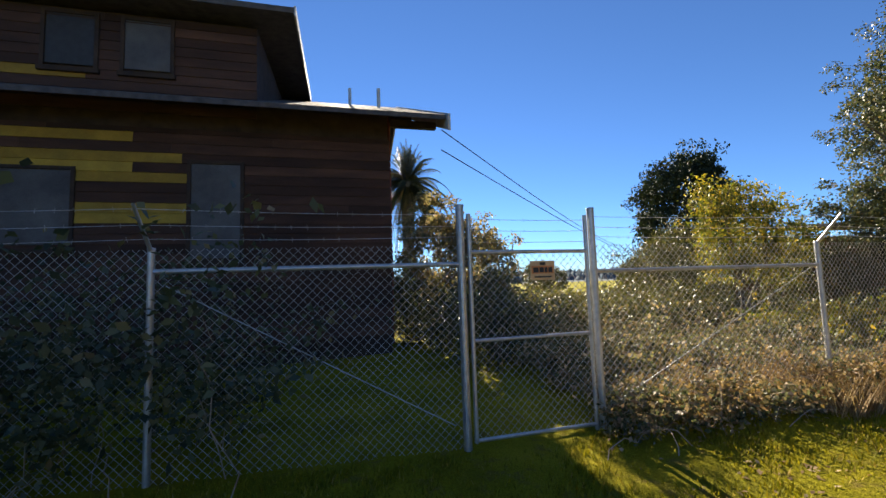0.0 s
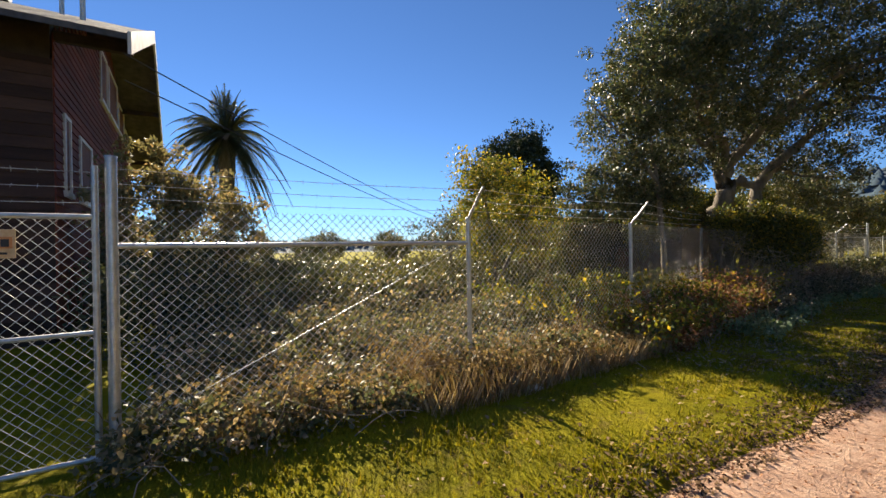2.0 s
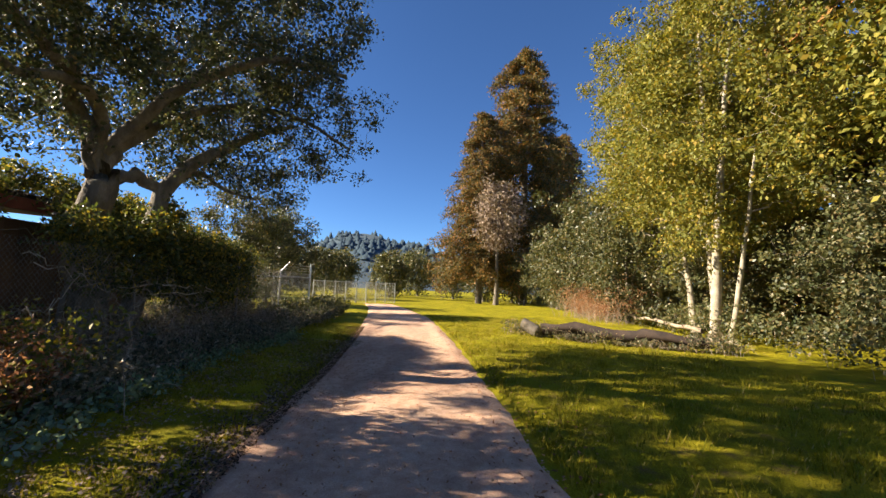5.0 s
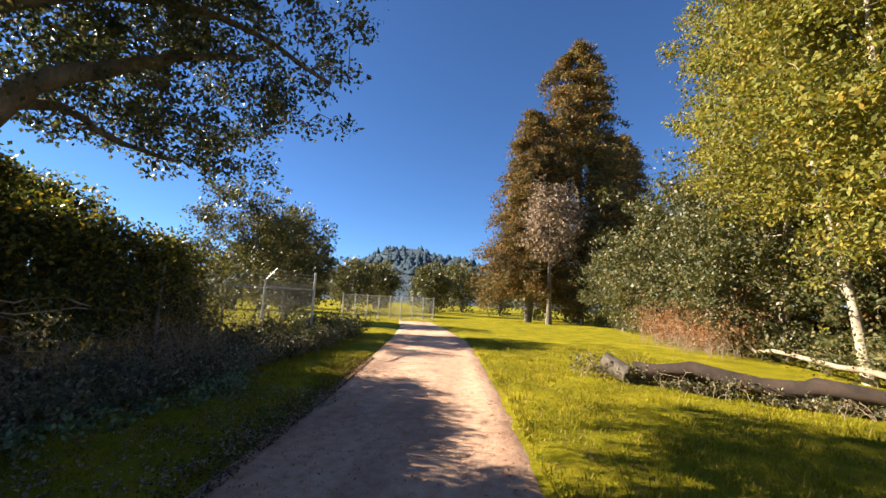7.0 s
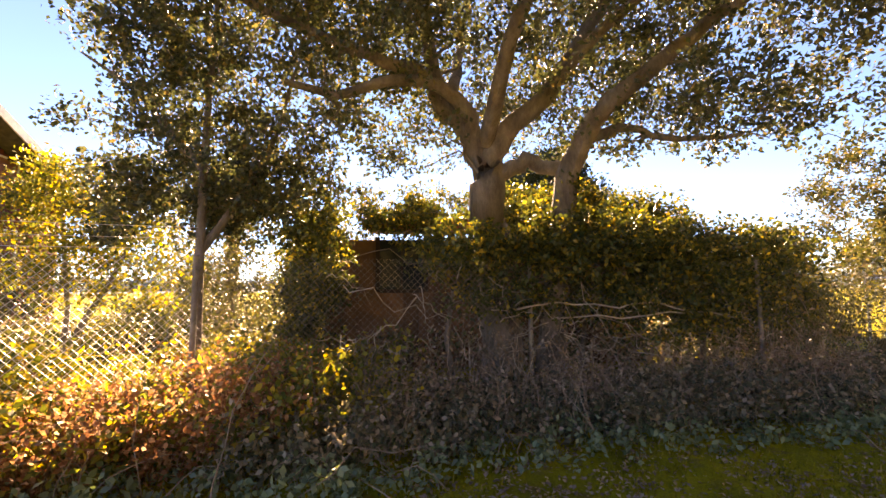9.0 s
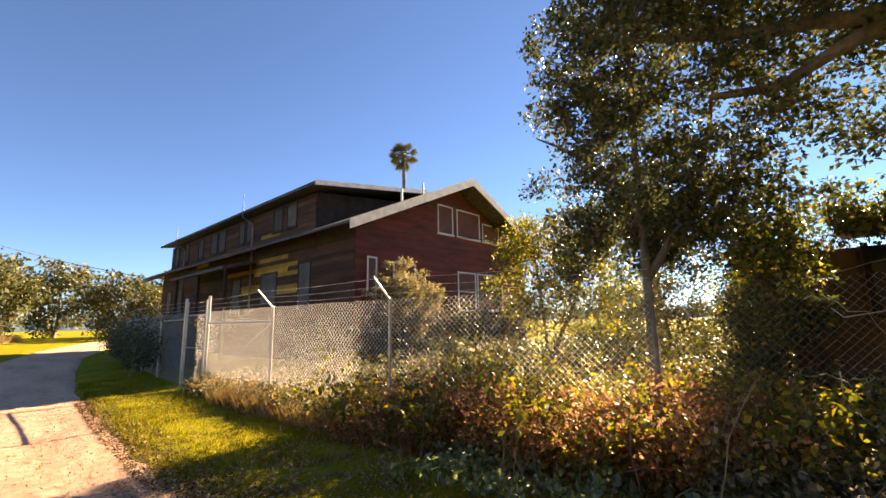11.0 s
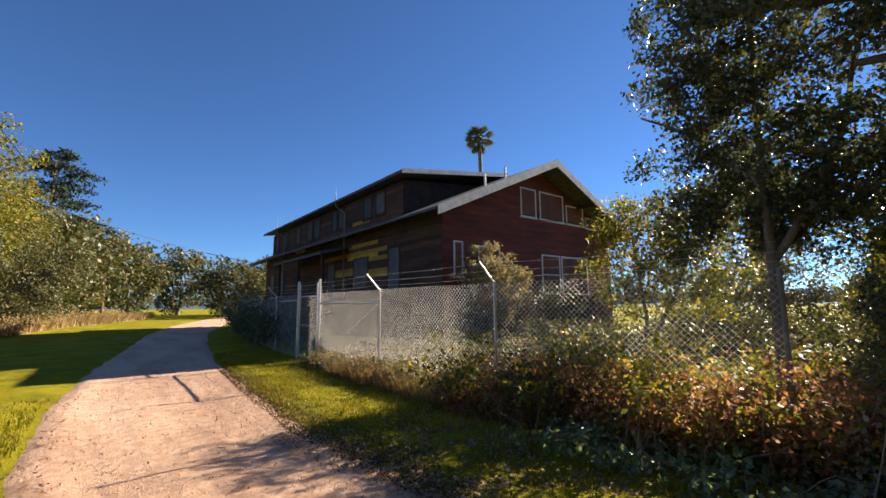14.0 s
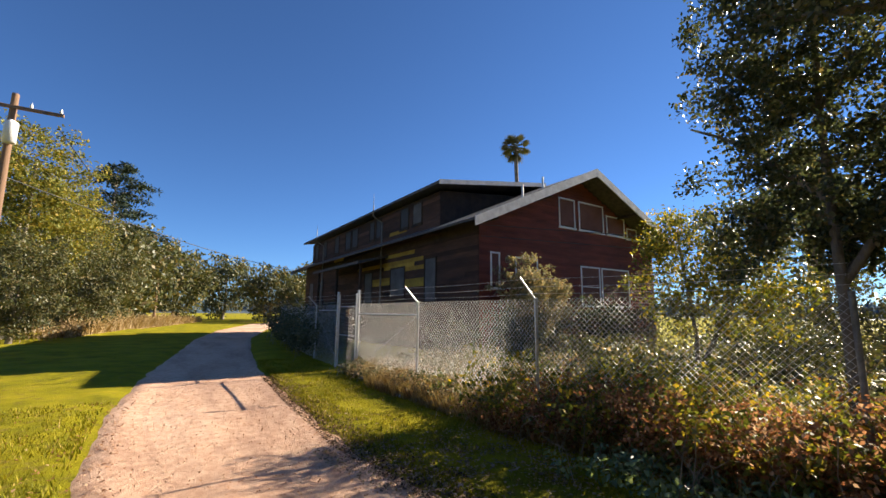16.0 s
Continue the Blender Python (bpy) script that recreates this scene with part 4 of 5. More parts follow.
def conifer(name, label, at, h, r, n, mat, droop=0.35, size=0.4, start=0.12, top_flat=0.0):
    """Whorled drooping branches with sprays."""
    root = empty(name, label, "tree", at)
    wood, pts = [tube([(0, 0, -0.2), (0.1, 0, h * 0.5), (0, 0, h)], [h * 0.018, h * 0.011, 0.03], 9)], []
    for k in range(n):
        f = start + (1 - start) * (k + RNG.uniform()) / n
        z, a = h * f, RNG.uniform(0, 2 * np.pi)
        L = r * (1 - f) ** 0.42 * (0.75 + 0.45 * noise.noise((a * 1.3, z * 0.25, h))) * RNG.uniform(0.65, 1.15) + 0.3
        tip = (L * math.cos(a), L * math.sin(a), z - droop * L * RNG.uniform(0.3, 1.2))
        b = curve((0, 0, z), tip, 6, 0.12, 0.15)
        wood.append(tube(b, np.linspace(0.05, 0.015, 6), 4))
        m = int((12 + 15 * L) * (1.9 if size < 0.45 else 1.0))
        s = RNG.uniform(0.15, 1, m) ** 0.8
        p = np.stack([np.interp(s, np.linspace(0, 1, 6), b[:, c]) for c in range(3)], 1)
        p += RNG.normal(size=p.shape) * [0.28, 0.28, 0.14] * (0.4 + 0.16 * L)
        pts.append(p)
    v, q = join(wood)
    fast("trunk", v, q, BARK, root, smooth=True)
    v, q = leaves(np.concatenate(pts), size, narrow=0.34)
    fast("crown", v, q, mat, root)
    return root


redwood = conifer("redwood_tree", "tall rusty-green redwood above the wood edge", (62, -7.3, 0), 33, 10.8, 460, NEEDLE, droop=0.3, size=0.42)
back_redwood = conifer("redwood_tree", "dark redwood deep in the shaded woods", (17, -16, 0), 16, 5, 150, NEEDLE, droop=0.25, size=0.8, start=0.05)
for x, y, t in ((24, -17, 120), (33, -16.5, 220), (12, -15, 80), (28, -15, 10), (20, -18, 40)):
    put(back_redwood, x, y, 1.0, t)
put(redwood, 56, -1.6, 0.66, 200), put(redwood, 70, -14, 0.75, 20)
tree("grey_dead_tree", "pale pinkish-grey half-dead tree before the redwoods", "tree", (52, -3.2, 0),
     [([(0, 0, -0.1), (0.2, 0, 5), (0, 0, 12)], 0.25, 0.05)], [(0, 0, 9.2, 2.6, 2.4, 3.4)], 230, 34, 0.24, 0.5, GREYLEAF, BARK, floor=3, reach=0.05)
pine = conifer("pine_tree", "dark open-crowned pine behind the roadside trees", (-46, -8.4, 0), 18.5, 8.6, 62, PINE, droop=-0.04, size=0.42, start=0.5)


def feather_palm(name, label, at, h, r, n, tr):
    root = empty(name, label, "tree", at)
    v, q = join([tube([(0, 0, -0.2), (0, 0, h * 0.5), (0, 0, h)], [tr * 1.2, tr, tr * 1.3], 12, 0.05)])
    fast("trunk", v, q, BARK, root, smooth=True)
    for k in range(n):
        a, e = RNG.uniform(0, 2 * np.pi), radians(RNG.uniform(-52, 85))
        L = r * RNG.uniform(0.85, 1.1)
        t = np.linspace(0, 1, 10)
        rad = L * t * math.cos(e) * (1 - 0.15 * t)
        z = h + L * (t * math.sin(e) - t * t * (0.28 + 0.42 * math.cos(e)))
        spine = np.stack([rad * math.cos(a), rad * math.sin(a), z], 1)
        segs = [tube(spine, np.linspace(0.04, 0.01, 10), 4)]
        side = np.array([-math.sin(a), math.cos(a), 0])
        vs, qs = [], []
        for s in np.linspace(0.12, 1, 42):
            c = np.array([np.interp(s, t, spine[:, i]) for i in range(3)])
            fwd = np.array([math.cos(a) * math.cos(e), math.sin(a) * math.cos(e), -0.3])
            for sg in (-1, 1):
                ln = 0.42 * r / 3 * math.sin(min(1, s * 1.15) * 2.6 + 0.35)
                tip = c + (side * sg * 0.8 + fwd * 0.6 + np.array([0, 0, -0.35])) * ln
                w = fwd * 0.045
                vs += [c - w, c + w, tip + w * 0.2, tip - w * 0.2]
        V = np.array(vs)
        segs.append((V, np.arange(len(V)).reshape(-1, 4)))
        v, q = join(segs)
        fast("frond", v, q, FROND, root)
    return root


feather_palm("date_palm", "tall date palm with arching grey-green fronds behind the house", (4.15, 31, 0), 9.2, 4.7, 125, 0.42)


def fan_palm(name, label, at, h, r, n):
    root = empty(name, label, "tree", at)
    v, q = tube([(0, 0, -0.2), (0.2, 0, h * 0.6), (0, 0, h)], [0.3, 0.2, 0.22], 9)
    fast("trunk", v, q, BARK, root, smooth=True)
    for k in range(n):
        a, e = RNG.uniform(0, 2 * np.pi), radians(RNG.uniform(-75, 80))
        d = np.array([math.cos(a) * math.cos(e), math.sin(a) * math.cos(e), math.sin(e)])
        c = np.array([0, 0, h]) + d * r * 0.5
        side = np.array([-math.sin(a), math.cos(a), 0])
        vs = []
        for f in np.linspace(-1.2, 1.2, 9):
            t = c + (d * math.cos(f) + side * math.sin(f)) * r * 0.55 + np.array([0, 0, -0.12 * r])
            w = np.cross(t - c, [0, 0, 1.0]) * 0.09
            m = (t + c) / 2
            vs += [c, m + w, t, m - w]
        V = np.array(vs)
        v, q = join([tube([(0, 0, h), tuple(c)], 0.03, 4), (V, np.arange(len(V)).reshape(-1, 4))])
        fast("frond", v, q, FROND, root)
    return root


fan_palm("fan_palm", "very tall thin fan palm far behind the house", (-20, 29.3, 0), 19.8, 1.75, 60)

# ---- distant woods and hills ----
def build_hills():
    vs, qs, n = [], [], 0
    a = np.radians(np.linspace(-180, 180, 361))
    prof = [(300, 0.0), (380, 0.25), (460, 0.7), (520, 1.0), (700, 0.8)]
    V = []
    for t in a:
        hh = 34 + 16 * noise.noise((math.cos(t) * 2.5, math.sin(t) * 2.5, 0)) * 2 + 8 * noise.noise((math.cos(t) * 9, math.sin(t) * 9, 4))
        east = math.exp(-((((math.degrees(t) - 10) + 180) % 360 - 180) / 14) ** 2)
        hh = 6 + hh * (0.08 + 1.35 * east)
        V += [(r * math.cos(t), r * math.sin(t), k * hh - 1) for r, k in prof]
    V = np.array(V)
    i, j = np.meshgrid(np.arange(360), np.arange(len(prof) - 1), indexing="ij")
    m = len(prof)
    q = np.stack([i * m + j, i * m + j + 1, (i + 1) * m + j + 1, (i + 1) * m + j], -1).reshape(-1, 4)
    fast("wooded_hills", V, q, HAZY_HILL, label="low wooded hills on the skyline, haze painted into their blue-green", category="hill", kind="structure", smooth=True)
    P = []
    for _ in range(7000):
        k = RNG.integers(0, 360)
        s = RNG.uniform(0.9, 3.2)
        j = int(s)
        p = V[k * m + j] * (1 - s + j) + V[k * m + j + 1] * (s - j)
        P.append(p + RNG.normal(size=3) * [2, 2, 0])
    P = np.array(P)
    h, w = RNG.uniform(3, 8, len(P)), RNG.uniform(3, 6, len(P))
    ang = np.arange(5) / 5 * 2 * np.pi
    vv = np.concatenate([np.stack([P[:, 0, None] + w[:, None] * np.cos(ang), P[:, 1, None] + w[:, None] * np.sin(ang), np.repeat(P[:, 2, None] - 1, 5, 1)], -1), (P + np.stack([h * 0, h * 0, h], 1))[:, None]], 1)
    o = np.arange(len(P))[:, None] * 6
    f = np.concatenate([o + [k, (k + 1) % 5, 5] for k in range(5)])
    # The conifers share the haze-tinted colour of the slopes.
    fast("hill_trees", vv.reshape(-1, 3), f, HAZY_HILL, label="distant dark conifers covering the hills, tinted blue with painted haze", category="trees", kind="stuff", tri=True, smooth=True)


build_hills()

# ---- undergrowth ----
def cloud(n, x0, x1, ymin, ymax, zmin, zmax, dens=1.0, seed=0):
    """Points in a band, lumpy in plan; ymin, ymax, zmax may be functions of x."""
    x = RNG.uniform(x0, x1, n)
    f = lambda v, x: v(x) if callable(v) else np.full(len(x), float(v))
    y = f(ymin, x) + RNG.uniform(0, 1, n) * (f(ymax, x) - f(ymin, x))
    lump = 0.5 + 0.5 * np.sin(x * 2.1 + seed) * np.sin(y * 2.7 + seed * 2) + 0.25 * np.sin(x * 6.3 + y * 5.1)
    top = zmin + (f(zmax, x) - zmin) * np.clip(0.45 + 0.55 * lump, 0.25, 1.2)
    z = zmin + (top - zmin) * RNG.uniform(0, 1, n) ** 0.7
    return np.stack([x, y, z + height(x, y)], 1)


def fence_y(x):
    pts = [(-14.5, 5.0), (-1.6, 3.85), (1.0, 3.83), (2.45, 3.96), (5.67, 4.15), (8.95, 4.5), (12.4, 5.35), (16.15, 6.1), (19.4, 6.0), (23.6, 6.75), (26.3, 6.65), (40, 9.0)]
    return np.interp(x, [a for a, _ in pts], [b for _, b in pts])


def sprigs(n, per, x0, x1, ymin, ymax, h, seed=0, jitter=0.05):
    """Leaves strung along arching canes, in low and high patches."""
    f = lambda v, x: v(x) if callable(v) else np.full(len(x), float(v))
    x = RNG.uniform(x0, x1, n)
    y = f(ymin, x) + RNG.uniform(0, 1, n) * (f(ymax, x) - f(ymin, x))
    lump = 0.5 + 0.3 * np.sin(x * 1.7 + seed) * np.sin(y * 1.9 + seed * 2) + 0.2 * np.sin(x * 4.3 + y * 3.1 + seed)
    H = f(h, x) * (0.35 + 0.75 * lump) * RNG.uniform(0.45, 1.2, n)
    a, reach = RNG.uniform(0, 2 * np.pi, n), H * RNG.uniform(0.3, 1.1, n)
    s = RNG.uniform(0.12, 1, (n, per)) ** 0.85
    z = H[:, None] * (2.3 * s - 1.35 * s * s)
    r = reach[:, None] * s ** 1.4
    P = np.stack([x[:, None] + np.cos(a)[:, None] * r, y[:, None] + np.sin(a)[:, None] * r, z + height(x, y)[:, None]], -1).reshape(-1, 3)
    P += RNG.normal(size=P.shape) * jitter
    P[:, 2] = np.maximum(P[:, 2], 0.015)
    return P


def thicket(name, label, pts, size, mat, canes=0, narrow=0.6, group="", up=0.3):
    root = empty(name, label, "undergrowth", (0, 0, 0), group)
    v, q = leaves(pts, size, narrow=narrow, up=up)
    fast("foliage", v, q, mat, root, kind="stuff")
    if canes:
        segs = []
        low = np.flatnonzero(pts[:, 2] < 1.3)
        for k in low[RNG.integers(0, len(low), canes)]:
            p = pts[k]
            b = np.array([p[0] + RNG.normal() * 0.25, p[1] + RNG.normal() * 0.15, float(height(p[0], p[1])) - 0.02])
            e = p + RNG.normal(size=3) * [0.3, 0.15, 0.12]
            e[2] = max(e[2], b[2] + 0.15)
            segs.append(tube(curve(b, e, 7, 0.18, 0.25), np.linspace(0.006, 0.0025, 7), 4))
        v, q = join(segs)
        fast("cane_tangle", v, q, TWIG, root, kind="stuff")
    return root


F = lambda d: (lambda x: fence_y(x) + d)
thicket("bramble_thicket", "tangled bramble with mixed green and russet leaves behind the fence", np.concatenate([sprigs(700, 22, 2.6, 12.5, F(0.1), F(1.4), 0.42, 1), sprigs(2200, 20, 2.6, 12.5, F(1.2), F(5.0), 0.62, 1)]), 0.072, BRAMBLE, 420)
thicket("field_scrub", "rough bramble and weeds over the field behind the fence", sprigs(1500, 18, 3.0, 22, 8.5, 11.5, 0.8, 2, 0.1), 0.12, BRAMBLE, 60)
thicket("field_scrub", "leafy olive scrub behind the fence posts", sprigs(650, 22, 5.0, 12.6, 8.8, 11.0, 1.15, 19, 0.08), 0.09, BUSH, 60)
thicket("field_scrub", "low scrub on the far side of the field", sprigs(900, 18, 1.9, 34, 20, 28, 1.0, 2, 0.12), 0.18, BUSH)
thicket("verge_bramble", "low bramble and weeds along the foot of the fence", sprigs(1000, 18, 2.3, 12.5, F(-0.5), F(0.1), lambda x: 0.3 + 0.035 * (x - 2), 3), 0.06, BRAMBLE, 130)
thicket("dry_weeds", "dry tan weeds and grass heads at the fence", sprigs(700, 22, 3.0, 12.5, F(-0.5), F(0.4), 0.5, 4, 0.03), 0.04, STRAW, 260)
thicket("russet_bramble", "russet and orange dry bramble at the fence", sprigs(1300, 22, 8.6, 13.4, F(-0.9), F(0.6), 0.85, 5), 0.05, DRY, 200)
thicket("mixed_bramble", "green and yellow bramble among the russet canes", sprigs(700, 20, 8.2, 14.2, F(-0.9), F(0.7), 0.95, 15), 0.07, YELLOW, 60)
thicket("yellow_vine", "sunlit yellow-green vine over the fence", sprigs(1100, 18, 8.0, 14.2, F(0.1), F(3.0), 1.0, 6), 0.08, YELLOW, 120)
thicket("ivy_hedge", "dark ivy behind the fence beyond the shed", sprigs(700, 34, 19.5, 23.0, F(0.6), F(2.0), 2.2, 13, 0.1), 0.065, BUSH, 60)
thicket("dead_canes", "grey dead bramble canes leaning on the fence", sprigs(700, 8, 13.4, 20.5, F(-0.7), F(0.4), 1.15, 16, 0.05), 0.045, GREYLEAF, 700)
thicket("dark_bank", "dark twigs and low ivy on the shaded bank", sprigs(3000, 16, 13.0, 26.0, F(-1.25), F(0.6), 0.55, 8), 0.06, BANK, 320)
thicket("low_ivy", "low blue-green ivy and weeds on the shaded bank by the track", sprigs(450, 14, 10.5, 20.0, F(-1.7), F(-0.6), 0.26, 18, 0.04), 0.07, IVY, 40)
thicket("dark_bank", "dark leafy weeds beside the fence corner", sprigs(900, 20, 22.0, 31.0, F(-1.2), F(0.6), 0.9, 9), 0.075, BUSH, 60)
thicket("ivy_hedge", "dark ivy over the fence beside the house", sprigs(1500, 20, -14.0, -0.8, F(-0.6), F(1.0), 1.9, 10), 0.08, OAK, 120)
thicket("wood_floor", "dark scrub at the foot of the woods", sprigs(1500, 20, 12, 62, -11.0, -7.8, 1.5, 11, 0.1), 0.11, BUSH, 200)
thicket("wood_scrub", "dry pinkish scrub at the foot of the woods", sprigs(420, 22, 29, 36, -7.9, -6.0, 2.1, 12, 0.08), 0.07, DRY, 300)
thicket("far_scrub", "dry scrub along the far verge", sprigs(700, 16, -60, -16, lambda x: -7.8 + (-18 - x) * 0.1, lambda x: -6.0 + (-18 - x) * 0.14, 1.3, 13, 0.1), 0.12, STRAW, 100)


def blades(name, label, n, x0, x1, ylo, yhi, h, mat, w=0.006, bend=0.5, keep=None):
    x = RNG.uniform(x0, x1, n)
    y = ylo(x) + RNG.uniform(0, 1, n) * (yhi(x) - ylo(x))
    if keep is not None:
        k = keep(x, y)
        x, y = x[k], y[k]
    n = len(x)
    a = RNG.uniform(0, 2 * np.pi, n)
    d = np.stack([np.cos(a), np.sin(a), np.zeros(n)], 1)
    s = np.stack([-np.sin(a), np.cos(a), np.zeros(n)], 1)
    hh = h * RNG.uniform(0.4, 1.2, n)[:, None]
    z = height(x, y) + 0.005
    b = np.stack([x, y, z], 1)
    up = np.array([0, 0, 1.0])
    m = b + up * hh * 0.5 + d * hh * bend * 0.43
    t = b + up * hh + d * hh * bend
    v = np.stack([b - s * w, b + s * w, m + s * w * 0.8, t], 1).reshape(-1, 3)
    return fast(name, v, np.arange(n * 4).reshape(-1, 4), mat, label=label, category="grass", kind="stuff")


patchy = lambda x, y: np.sin(x * 1.7 + y * 2.3) + np.sin(x * 4.1 - y * 3.7) * 0.7 + RNG.normal(size=len(x)) * 0.8 > -0.6
def roots(n, x0, x1):
    """Bare curling stems hanging on the netting."""
    segs = []
    for _ in range(n):
        x = RNG.uniform(x0, x1)
        z = RNG.uniform(0.7, 1.7)
        y = float(fence_y(x)) - 0.06
        e = np.array([x + RNG.normal() * 0.5, y - RNG.uniform(0.02, 0.3), z - RNG.uniform(-0.2, 0.9)])
        segs.append(tube(curve((x, y, z), e, 9, RNG.uniform(-0.25, 0.25), 0.35), np.linspace(0.007, 0.0025, 9), 5))
    for z, xa, xb in ((1.28, 15.9, 18.3), (1.16, 16.4, 19.2)):
        segs.append(tube(curve((xa, fence_y(xa) - 0.08, z), (xb, fence_y(xb) - 0.1, z - 0.06), 10, 0.03, 0.12), 0.011, 6))
    v, q = join(segs)
    return fast("bare_stems", v, q, PALE_BARK, label="pale bare climbing stems caught in the fence netting", category="undergrowth", kind="stuff", smooth=True)


roots(70, 13.6, 20.5)
blades("short_grass", "short yellow-green grass of the verge by the fence", 90000, -2, 25, lambda x: edge(LEFT, x) + 0.05, lambda x: fence_y(x) - 0.1, 0.07, BLADE, 0.008, keep=patchy)
blades("short_grass", "short yellow-green grass of the wide verge by the woods", 110000, 4, 32, lambda x: edge(RIGHT, x) - 6.0, lambda x: edge(RIGHT, x) - 0.05, 0.075, BLADE, 0.01, keep=patchy)
blades("grass_tuft", "longer grass in tufts on the wide verge", 26000, 5, 30, lambda x: edge(RIGHT, x) - 6.5, lambda x: edge(RIGHT, x) - 0.4, 0.17, BLADE, 0.007, 0.5, keep=lambda x, y: np.sin(x * 2.9 + y * 1.3) * np.sin(y * 3.7 - x) > 0.35)
blades("dry_tall_grass", "tall dry straw-coloured grass at the foot of the fence", 15000, 4.8, 12.0, lambda x: fence_y(x) - 0.75, lambda x: fence_y(x) + 0.5, 0.36, STRAW, 0.004, 0.45)
blades("dry_tall_grass", "tufts of dry grass along the far verge", 8000, -60, -20, lambda x: -7.5 + (-20 - x) * 0.18, lambda x: -6.0 + (-20 - x) * 0.2, 0.9, STRAW, 0.02, 0.5)


def litter(n, x0, x1, ylo, yhi, size, mat, name, label):
    x = RNG.uniform(x0, x1, n)
    y = ylo(x) + RNG.uniform(0, 1, n) ** 1.5 * (yhi(x) - ylo(x))
    p = np.stack([x, y, height(x, y) + 0.03], 1)
    v, q = leaves(p, size, up=3.0)
    v[:, 2] = np.clip(v[:, 2], np.repeat(p[:, 2], 4) - 0.012, np.repeat(p[:, 2], 4) + 0.02)
    fast(name, v, q, mat, label=label, category="fallen leaves", kind="stuff")


litter(17000, 2, 24, lambda x: edge(LEFT, x) - 0.2, lambda x: edge(LEFT, x) + 0.5, 0.038, LITTER, "fallen_leaves", "brown fallen leaves along the edge of the track")
litter(1500, 4, 24, lambda x: edge(RIGHT, x) + 0.3, lambda x: edge(RIGHT, x) - 1.2, 0.05, DRY, "fallen_leaves", "scattered brown leaves on the far edge of the track")
litter(16000, 8.5, 20, lambda x: fence_y(x) - 0.5, lambda x: fence_y(x) - 3.2, 0.055, GREYLEAF, "fallen_leaves", "grey-brown oak litter under the tree")

thicket("log_scrub", "low weeds and dead brush around the fallen trunk", sprigs(620, 14, 21.0, 23.6, lambda x: -6.7 + (x - 21.3) * 2.2 - 0.5, lambda x: -6.7 + (x - 21.3) * 2.2 + 0.6, 0.45, 12, 0.04), 0.06, BRAMBLE, 200)

litter(6000, 1, 22, lambda x: edge(LEFT, x) - 0.1, lambda x: edge(RIGHT, x) + 0.1, 0.03, DRY, "leaf_scraps", "small brown leaf scraps scattered over the dirt track")
litter(15000, 8.5, 20, lambda x: fence_y(x) - 0.5, lambda x: fence_y(x) - 3.2, 0.045, STRAW, "fallen_leaves", "pale leaves under the oaks")
litter(1800, 2, 13, lambda x: edge(LEFT, x), lambda x: fence_y(x) - 0.3, 0.06, STRAW, "fallen_leaves", "pale fallen leaves on the mossy verge")


def grit(n, x0, x1):
    """Small stones pressed into the track."""
    x = RNG.uniform(x0, x1, n)
    a, b = edge(RIGHT, x), edge(LEFT, x)
    y = a + (b - a) * RNG.uniform(0.01, 0.99, n)
    r = RNG.uniform(0.005, 0.016, n)[:, None, None]
    base = np.array([(1, 0, 0), (0, 1, 0), (-1, 0, 0), (0, -1, 0), (0, 0, 0.7)], float)
    v = np.stack([x, y, np.full(n, 0.012)], 1)[:, None] + base[None] * r * RNG.uniform(0.6, 1.3, (n, 5, 1))
    o = np.arange(n)[:, None] * 5
    f = np.concatenate([o + [k, (k + 1) % 4, 4] for k in range(4)])
    fast("grit", v.reshape(-1, 3), f, DIRT, label="small loose stones on the dirt track", category="gravel", kind="stuff", tri=True)


grit(9000, 3, 19)

# sign on the gate
sign = empty("warning_sign", "small orange sign with worn dark lettering wired to the gate", "sign", (1.83, 3.87, 1.64))
bm = bmesh.new()
box(bm, (-0.13, -0.012, -0.095), (0.13, -0.006, 0.095), bevel=0.002)
part("plate", bm, PALEORANGE, sign)
bm = bmesh.new()
box(bm, (-0.115, -0.016, -0.03), (0.115, -0.0125, 0.045))
part("orange_band", bm, ORANGE, sign)
for x0, x1, z0, z1 in ((-0.03, 0.03, 0.052, 0.08), (-0.1, -0.045, -0.02, 0.03), (-0.035, 0.01, -0.02, 0.03), (0.02, 0.05, -0.02, 0.03), (0.06, 0.1, -0.02, 0.03), (-0.09, 0.09, -0.07, -0.055)):
    bm = bmesh.new()
    box(bm, (x0, -0.02, z0), (x1, -0.0165, z1))
    part("letter_bar", bm, BLACK, sign)
bm = bmesh.new()
bmesh.ops.create_icosphere(bm, subdivisions=3, radius=0.13)
for vv in bm.verts:
    nn = noise.noise(vv.co * 14) * 0.4 + noise.noise(vv.co * 30) * 0.2
    vv.co = Vector((vv.co.x * 1.3, vv.co.y, max(-0.02, vv.co.z * 0.55))) * (1 + nn)
bag = part("crumpled_paper", bm, WHITE, None, "crumpled white litter lying on the grass verge")
bag["category"] = "litter"
bag.location, bag.scale = (6.12, 3.56, 0.05), (0.5, 0.5, 0.55)

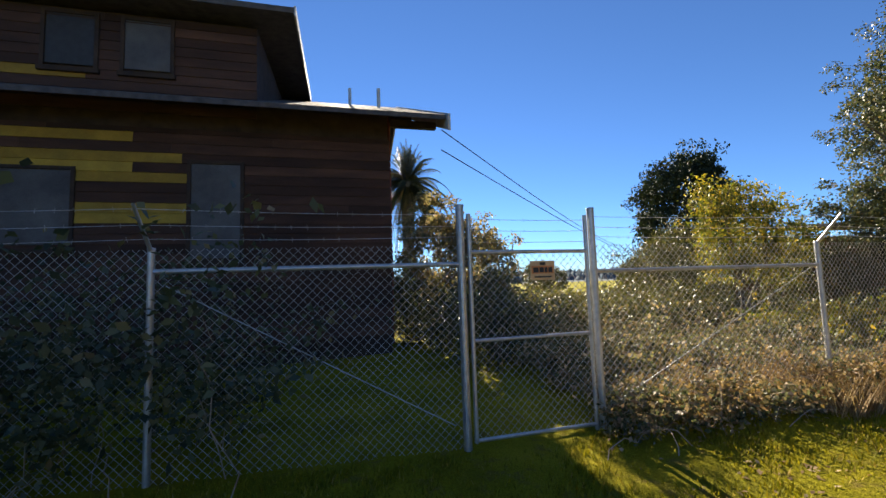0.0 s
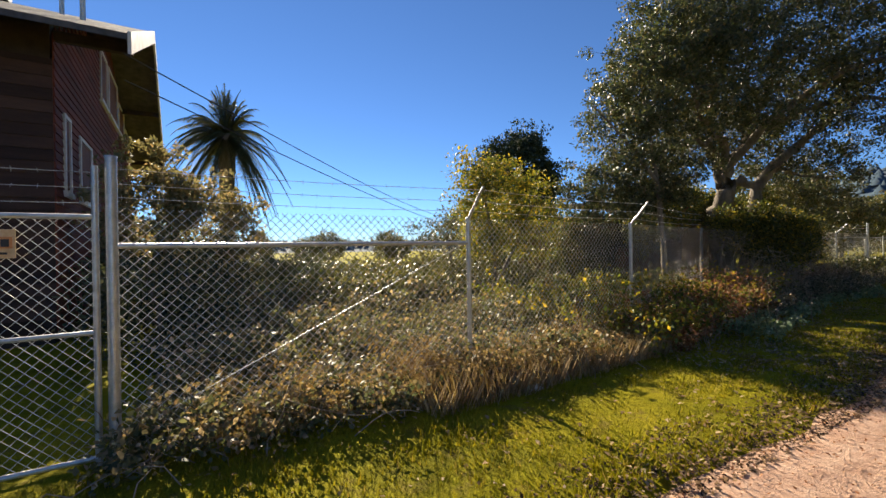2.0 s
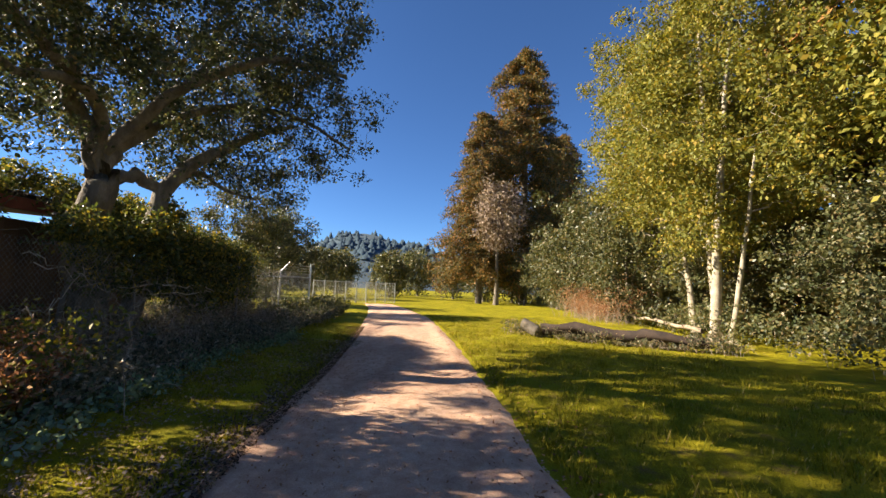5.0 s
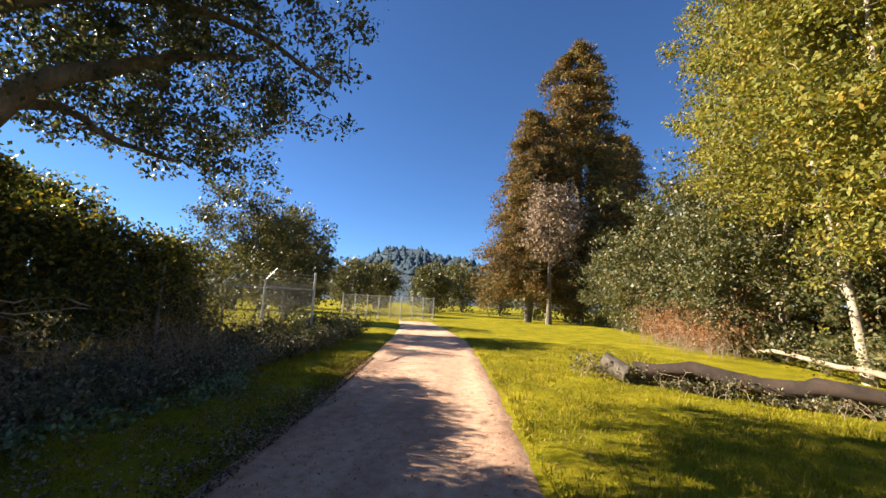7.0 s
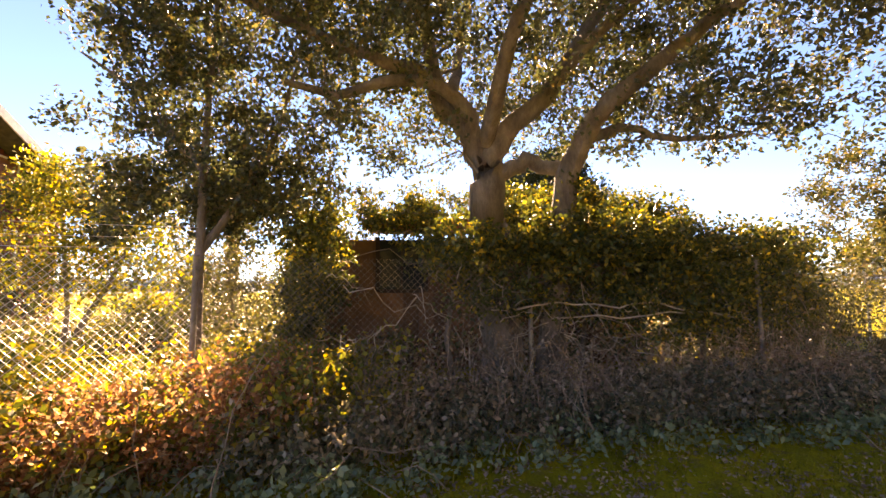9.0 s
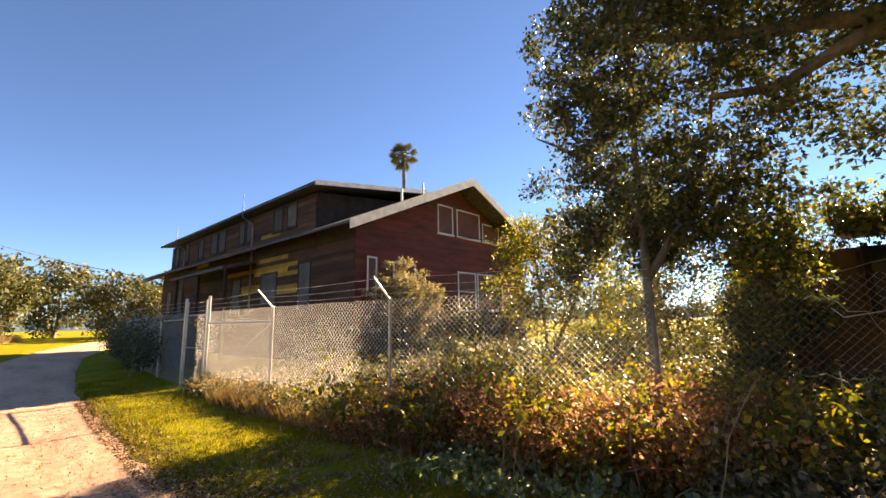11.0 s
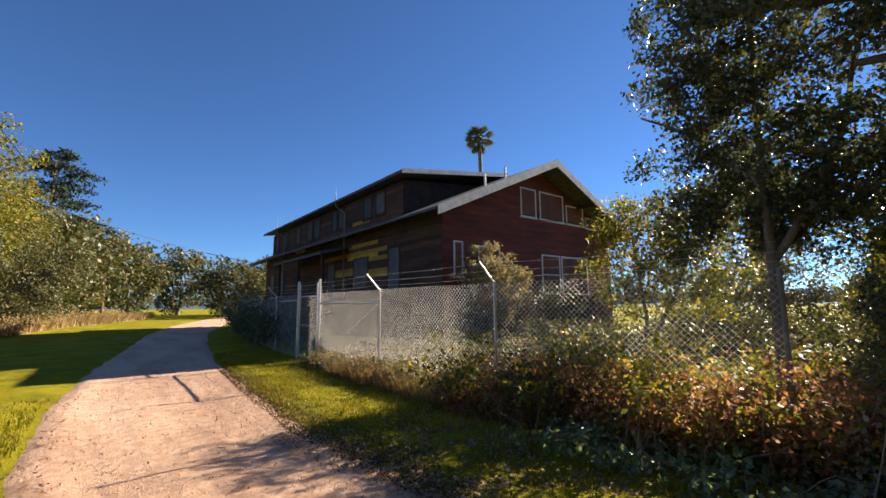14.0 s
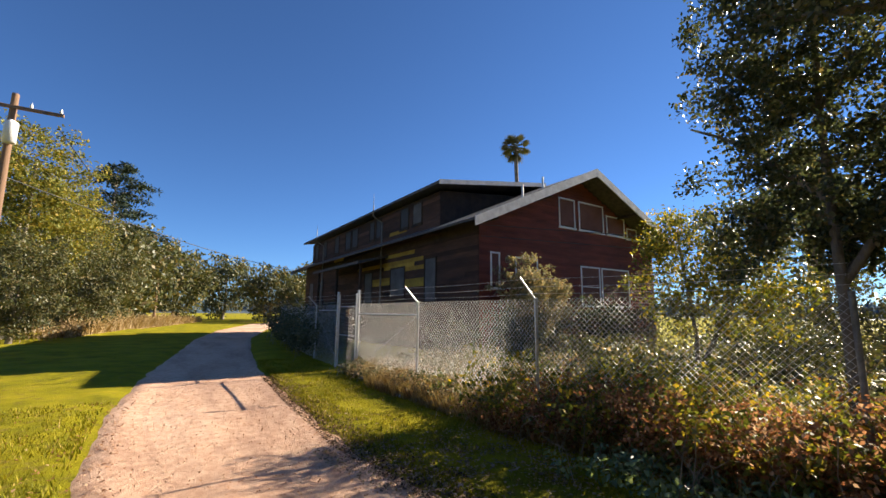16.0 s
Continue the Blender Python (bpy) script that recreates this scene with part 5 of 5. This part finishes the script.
# ---- fallen wood, pole, cables ----
v, q = tube(curve((21.3, -6.7, 0.2), (23.2, -2.4, 0.25), 10, 0.02, 0.12), np.linspace(0.13, 0.18, 10), 10, 0.24)
fast("fallen_log", v, q, DARKWOOD, label="old dark fallen trunk lying in the grass", category="log", smooth=True)
v, q = tube([(23.1, -2.2, 0.2), (23.35, -1.75, 0.42)], [0.2, 0.19], 10, 0.06)
log_end = fast("log_end", v, q, BARK, label="short thick log stood on the end of the fallen trunk", category="log", smooth=True)
v, q = tube(curve((33.5, -7.8, 0.5), (24.0, -8.0, 0.35), 12, 0.01, 0.06), np.linspace(0.03, 0.08, 12), 8, 0.08)
fast("pale_fallen_trunk", v, q, TWIG, label="long pale bare trunk fallen along the wood edge", category="log", smooth=True)

for (x, y, h, half) in ((-7.0, -6.3, 9.6, 1.45), (-48, -3.5, 8.5, 1.0)):
    pole = empty("utility_pole", "wooden utility pole with a crossarm" + (" and a grey transformer" if h > 9 else ", far off"), "utility pole", (x, y, 0))
    v, q = tube([(0, 0, -0.3), (0, 0, h * 0.5), (0.05, 0, h)], [0.17, 0.14, 0.11], 10)
    fast("shaft", v, q, POLE, pole, smooth=True)
    bm = bmesh.new()
    bar(bm, (0.15, -half, h - 0.55), (0.15, half, h - 0.55), 0.1, 0.12, 0.008)
    part("crossarm", bm, POLE, pole)
    for s in (-half + 0.1, 0.5, half - 0.1):
        v, q = tube([(0.15, s, h - 0.5), (0.15, s, h - 0.42), (0.15, s, h - 0.38), (0.15, s, h - 0.3)], [0.03, 0.06, 0.04, 0.02], 8)
        fast("insulator", v, q, WHITE, pole, smooth=True)
    if h > 9:
        v, q = tube([(0.32, 0.1, h - 2.0), (0.32, 0.1, h - 1.98), (0.32, 0.1, h - 1.25), (0.32, 0.1, h - 1.2), (0.32, 0.1, h - 1.1)], [0.02, 0.2, 0.2, 0.17, 0.03], 12)
        fast("transformer", v, q, WHITE, pole, "pale grey cylindrical transformer", smooth=True)


def cable(a, b, sag, r, label):
    v, q = tube(curve(a, b, 20, -sag, 0.0), r, 5)
    fast("cable", v, q, BLACK, label=label, category="cable")


cable((-7.0, -6.2, 6.4), (-22.6, 7.6, 5.0), 0.02, 0.02, "black service cable from the pole to the house")
cable((-7.0, -5.0, 8.6), (-48, -2.6, 7.9), 0.02, 0.02, "black cable between the utility poles")
cable((1.9, 8.5, 4.8), (34, 40, 6.5), 0.05, 0.012, "thin black cable from the house over the field")
cable((1.9, 8.6, 4.4), (36, 38, 5.5), 0.05, 0.012, "thin black cable from the house over the field")

# ---- house boards: pieces last ----
top_g = lambda s: roof_z(YS + s) - 0.14
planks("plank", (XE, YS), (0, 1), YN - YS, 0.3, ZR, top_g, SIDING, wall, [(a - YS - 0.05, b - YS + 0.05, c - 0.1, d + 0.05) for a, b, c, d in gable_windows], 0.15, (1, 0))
random.seed(4)
flat_top = lambda s: 4.85


def patch(s, z):
    x = XW + s
    if -9.9 < x < -3.4 and 2.9 < z < 4.7 and random.random() < 0.5:
        return OCHRE
    return None


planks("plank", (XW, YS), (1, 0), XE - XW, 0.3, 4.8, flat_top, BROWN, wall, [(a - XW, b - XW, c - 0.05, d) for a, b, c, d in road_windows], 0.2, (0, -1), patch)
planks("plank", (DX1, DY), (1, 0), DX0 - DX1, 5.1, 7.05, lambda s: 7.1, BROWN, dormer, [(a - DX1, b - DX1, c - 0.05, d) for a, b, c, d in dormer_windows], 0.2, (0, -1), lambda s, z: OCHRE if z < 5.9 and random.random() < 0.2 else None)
